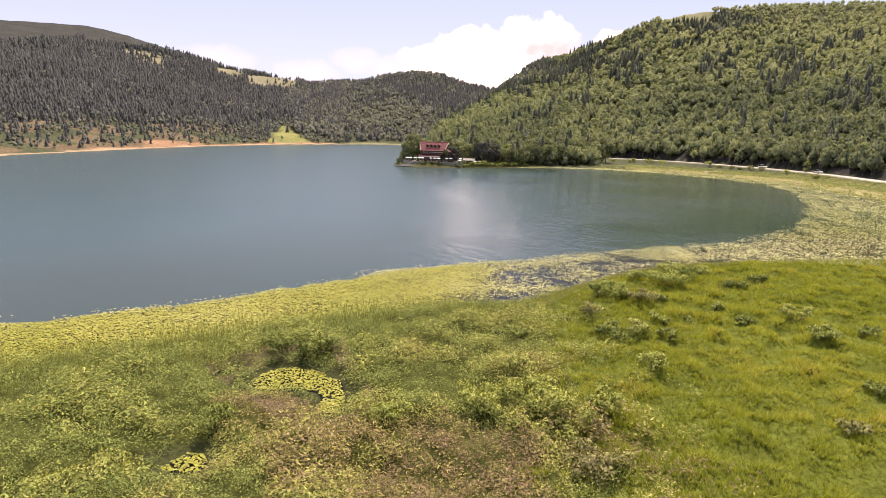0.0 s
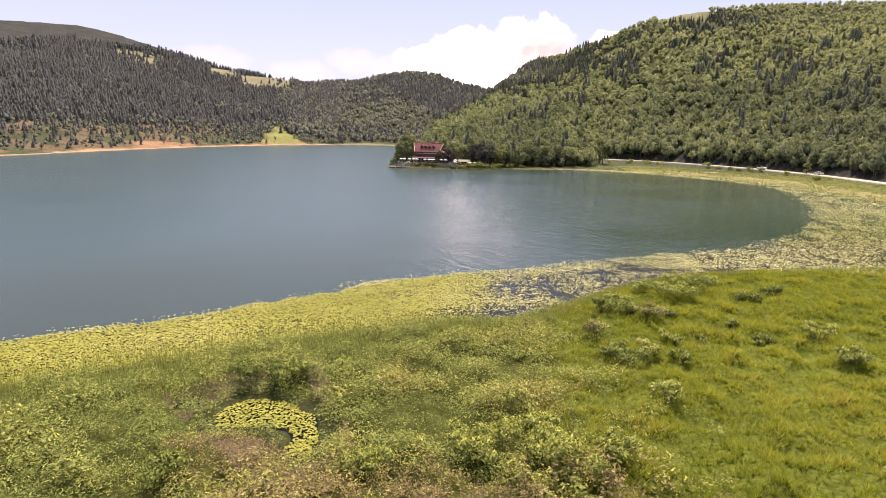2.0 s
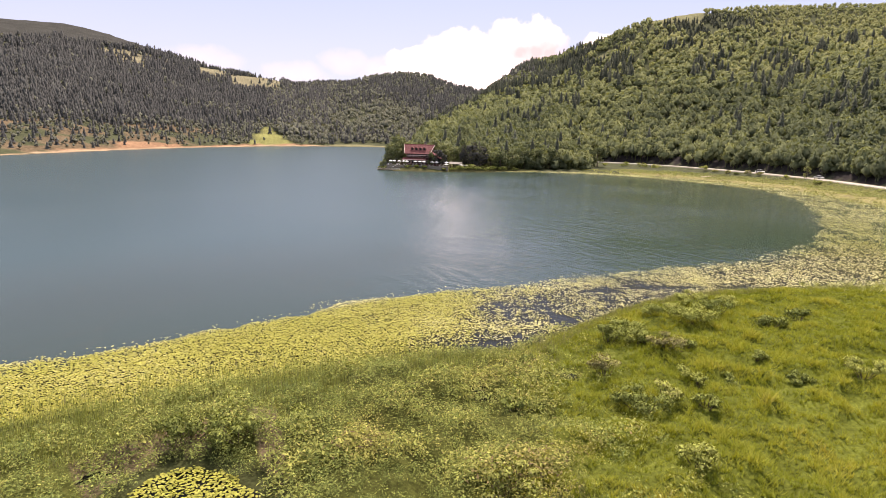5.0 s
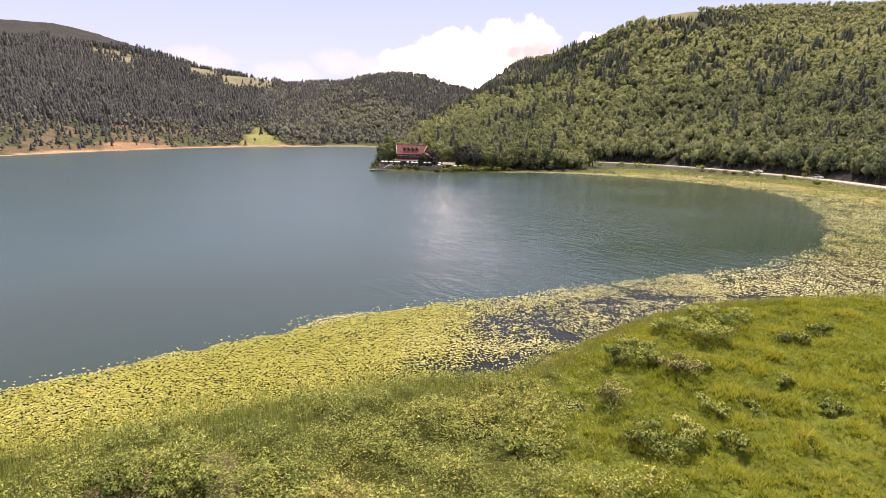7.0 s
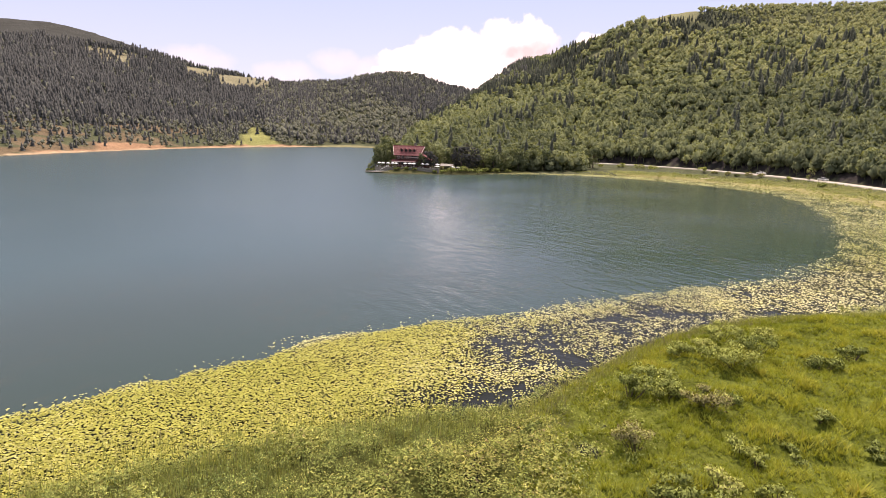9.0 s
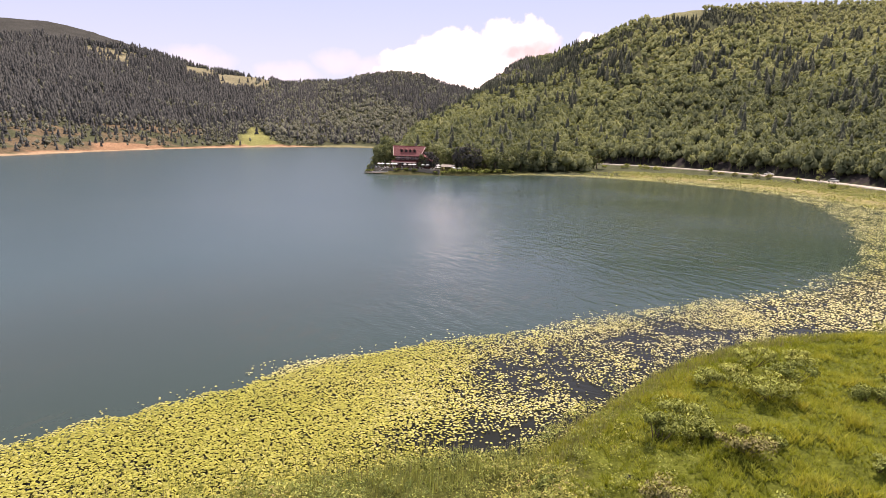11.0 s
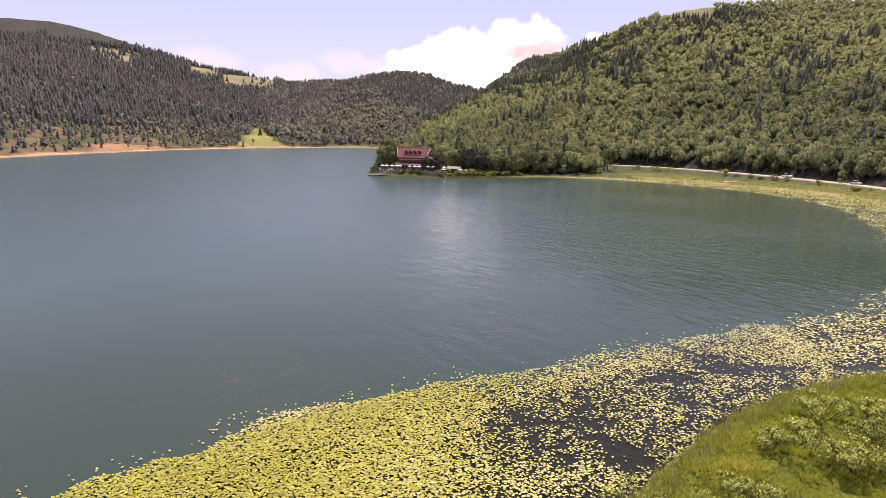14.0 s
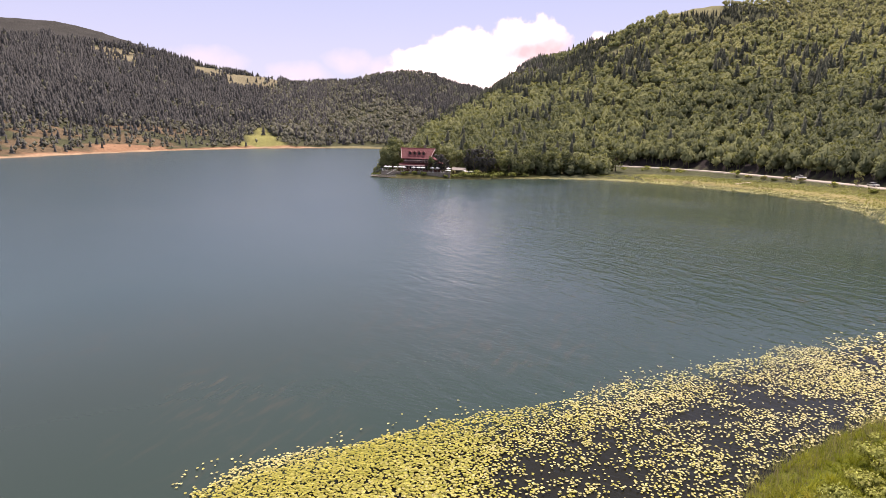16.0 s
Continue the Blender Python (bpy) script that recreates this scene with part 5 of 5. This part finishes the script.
def kiosk():
    """A small open shelter beside the terrace."""
    holder = tagged(new("garden_shelter"), "small open shelter with a brown board roof", "shelter")
    holder.location = (-17.5, 305.5, 1.0)
    for x in (-2.2, 2.2):
        for y in (-1.6, 1.6):
            part("post", solid((x - 0.08, x + 0.08, y - 0.08, y + 0.08, -0.6, 2.3)), M_WOOD, holder)
    part("roof", slab(bmesh.new(), [(-2.8, -2.2, 2.25), (2.8, -2.2, 2.25), (2.8, 0, 3.1), (-2.8, 0, 3.1)], 0.12), M_DECK, holder)
    part("roof", slab(bmesh.new(), [(2.8, 2.2, 2.25), (-2.8, 2.2, 2.25), (-2.8, 0, 3.1), (2.8, 0, 3.1)], 0.12), M_DECK, holder)
    part("bench", solid((-1.8, 1.8, 1.0, 1.4, 0.35, 0.45), (-1.7, -1.6, 1.05, 1.35, -0.6, 0.35), (1.6, 1.7, 1.05, 1.35, -0.6, 0.35)), M_WHITE, holder, "white bench")


kiosk()
for k, (x, y) in enumerate(((-21.5, 302.2), (-15.0, 303.5), (-12.6, 304.2))):
    zg = float(height(np.array([x]), np.array([y]))[0][0])
    parasol(x, y, zg - 0.02, 40 + k)

landing = tagged(new("landing_stage"), "weathered pale plank landing stage in the marsh", "landing stage")
landing.matrix_basis = pose(92.4, 314.6, 0.0, 0, 0, 46)
for k in range(20):
    part("plank", solid((k * 0.6, k * 0.6 + 0.54, -0.75, 0.75, 0.62, 0.70)), M_PALE, landing)
for x in (0.3, 3.9, 7.5, 11.1):
    for y in (-0.66, 0.66):
        bm = bmesh.new()
        tube(bm, [(x, y, -1.2), (x, y, 0.61)], [0.09, 0.08], 6)
        part("pile", bm, M_DECK, landing)

# ---- trees round the house and along the bay ----
for i, (x, y, h, w, t) in enumerate((
        (-49.6, 301.6, 3.6, 1.8, 0.45), (-48.0, 303.6, 6.0, 2.2, 0.35), (-46.4, 304.8, 8.6, 2.5, 0.3), (-44.2, 306.6, 10.5, 2.9, 0.28), (-42.2, 309.5, 12.0, 3.3, 0.35), (-43.5, 317, 13, 4.4, 0.4), (-48, 312, 10, 3.6, 0.4),
        (-38, 321.5, 12, 4.6, 0.45), (-30, 323, 13, 4.8, 0.55), (-23.5, 319, 12, 4.2, 0.5), (-47, 327, 14, 5, 0.3), (-25.8, 302.4, 9.4, 2.7, 0.0), (-23.4, 304.6, 8.5, 2.6, 0.05),
        (-28.2, 301.6, 7.0, 1.9, 0.1), (-19, 314, 9, 4.0, 0.6), (-11.5, 310, 12.5, 4.8, 0.0), (-7.0, 312.5, 11, 4.2, 0.02), (-2, 316, 9, 3.8, 0.6), (2.5, 319.5, 11, 4.2, 0.2), (8, 324, 10, 4.0, 0.4),
        (14, 329, 12, 4.6, 0.15), (20.5, 333.5, 11, 4.4, 0.35), (27, 339, 12, 4.6, 0.2), (34, 343, 11, 4.4, 0.3), (41, 350, 12, 4.8, 0.25), (48, 357, 11, 4.4, 0.1),
        (54, 366, 12, 4.6, 0.2), (-14, 318, 13, 4.8, 0.3), (-5, 322, 12, 4.6, 0.45), (12, 338, 12, 4.6, 0.4), (24, 349, 13, 4.8, 0.3), (38, 361, 13, 5, 0.3))):
    dark = t < 0.08
    broad_tree(x, y, h, w, max(0, t - 0.15), 500 + i, M_PINE if dark else None, "dark copper-leaved broad tree by the lake" if dark else "leafy green broadleaved tree on the lake shore", leaves=680, base=0.08 if i != 11 else 0.2)
for i, (x, y, h) in enumerate(((-51, 322, 11), (-33, 328, 15), (5, 327, 14), (18, 342, 15), (31, 352, 15), (-18, 325, 14))):
    fir_tree(x, y, h, 560 + i)
for i, (x, y, w, h, t) in enumerate(((-51.0, 300.4, 2.4, 1.8, 0.5), (-49.2, 299.2, 2.2, 1.5, 0.4), (-18.5, 299.6, 2.6, 1.2, 0.7), (-15.2, 300.4, 3.6, 2.2, 0.5), (-11.8, 302.2, 4.0, 2.4, 0.55),
                                     (-8.2, 303.6, 3.6, 2.0, 0.45), (-4.6, 306.0, 3.8, 2.2, 0.6), (-1.0, 309.2, 3.4, 1.8, 0.5), (3.4, 313.0, 3.0, 1.6, 0.6), (9, 318.5, 2.6, 1.4, 0.4), (-38.6, 297.2, 2.6, 1.3, 0.5), (-37.4, 297.4, 2.2, 1.2, 0.2), (-34.0, 297.6, 2.8, 1.5, 0.4), (-30.6, 297.6, 2.4, 1.7, 0.15), (-22.4, 297.8, 2.4, 1.5, 0.3))):
    grown = 1.35 if x > -20 else 1.0
    shrub(x, y, w * grown, h * grown, t * 0.45, 600 + i, "rounded grey-green shrub on the lake bank", leaves=420, group="bank shrubs", size=0.16)
for i, (x, y, w, h, t) in enumerate(((78, 370, 6.0, 3.2, 0.5), (84, 366, 5.4, 3.0, 0.6), (70, 374, 5.6, 3.0, 0.45), (104, 348, 5.6, 3.2, 0.55), (107, 342, 3.0, 1.8, 0.9), (111, 335, 3.4, 2.4, 0.95),
                                     (116, 325, 3.4, 3.0, 1.0), (119, 319, 3.0, 2.4, 0.95), (124, 304, 3.2, 2.6, 0.7), (128, 285, 3.0, 1.4, 0.4), (60, 378, 3.6, 2.2, 0.5), (113, 330, 2.4, 1.6, 0.05))):
    shrub(x, y, w, h, t, 640 + i, "dry reddish-brown bush beside the road" if t > 0.8 else "pale rounded bush beside the lakeside road", leaves=420, group="roadside bushes", size=0.17)
broad_tree(130.5, 300, 6.5, 1.7, 0.6, 680, None, "slender young green tree beside the road", leaves=360, base=0.1, name="young_tree")


# ---- cars on the road ----
def car(x, y, turn, paint, label):
    holder = tagged(new("car"), label, "car", "cars on the road")
    holder.matrix_basis = pose(x, y, ROAD_Z + 0.08, 0, 0, turn)
    side = [(-2.1, 0.35), (-2.15, 0.75), (-1.95, 0.95), (-1.2, 1.0), (2.0, 0.92), (2.1, 0.6), (2.05, 0.35)]
    bm = bmesh.new()
    prism(bm, [(p, q) for p, q in side], -0.85, 0.85)
    bmesh.ops.bevel(bm, geom=bm.edges[:], offset=0.06, segments=1, affect="EDGES")
    body = part("body", bm, paint, holder)
    bm = bmesh.new()
    prism(bm, [(-1.25, 0.98), (-0.55, 1.42), (1.1, 1.45), (1.85, 0.93)], -0.74, 0.74)
    part("cabin", bm, M_DARK, holder, "dark glazed cabin")
    part("roof_panel", solid((-0.72, 0.72, -0.5, 1.1, 1.44, 1.49), bevel=0.02), paint, holder)
    for wx in (-0.8, 0.8):
        for wy in (-1.35, 1.3):
            bm = bmesh.new()
            tube(bm, [(wx - 0.1, wy, 0.32), (wx + 0.1, wy, 0.32)], [0.32, 0.32], 12)
            tyre = part("wheel", bm, M_TYRE, holder)
            bm = bmesh.new()
            tube(bm, [(wx - 0.11, wy, 0.32), (wx + 0.11, wy, 0.32)], [0.18, 0.18], 10)
            part("rim", bm, M_METAL, tyre)
    for wx in (-0.6, 0.6):
        part("headlight", solid((wx - 0.16, wx + 0.16, -2.17, -2.08, 0.66, 0.80)), M_WHITE, body)


def along(y):
    i = int(np.argmin(np.abs(ROAD[:, 1] - y)))
    d = ROAD[i + 1] - ROAD[i - 1]
    return ROAD[i][0], ROAD[i][1], math.degrees(math.atan2(d[1], d[0])) + 90


car(*along(328), plain("white_car_paint", (0.75, 0.75, 0.74), 0.3, scale=1.0, vary=0.05), "white saloon car on the pale road")
car(*along(294), plain("silver_car_paint", (0.55, 0.56, 0.57), 0.3, 0.3, scale=1.0, vary=0.05), "silver hatchback car on the pale road")
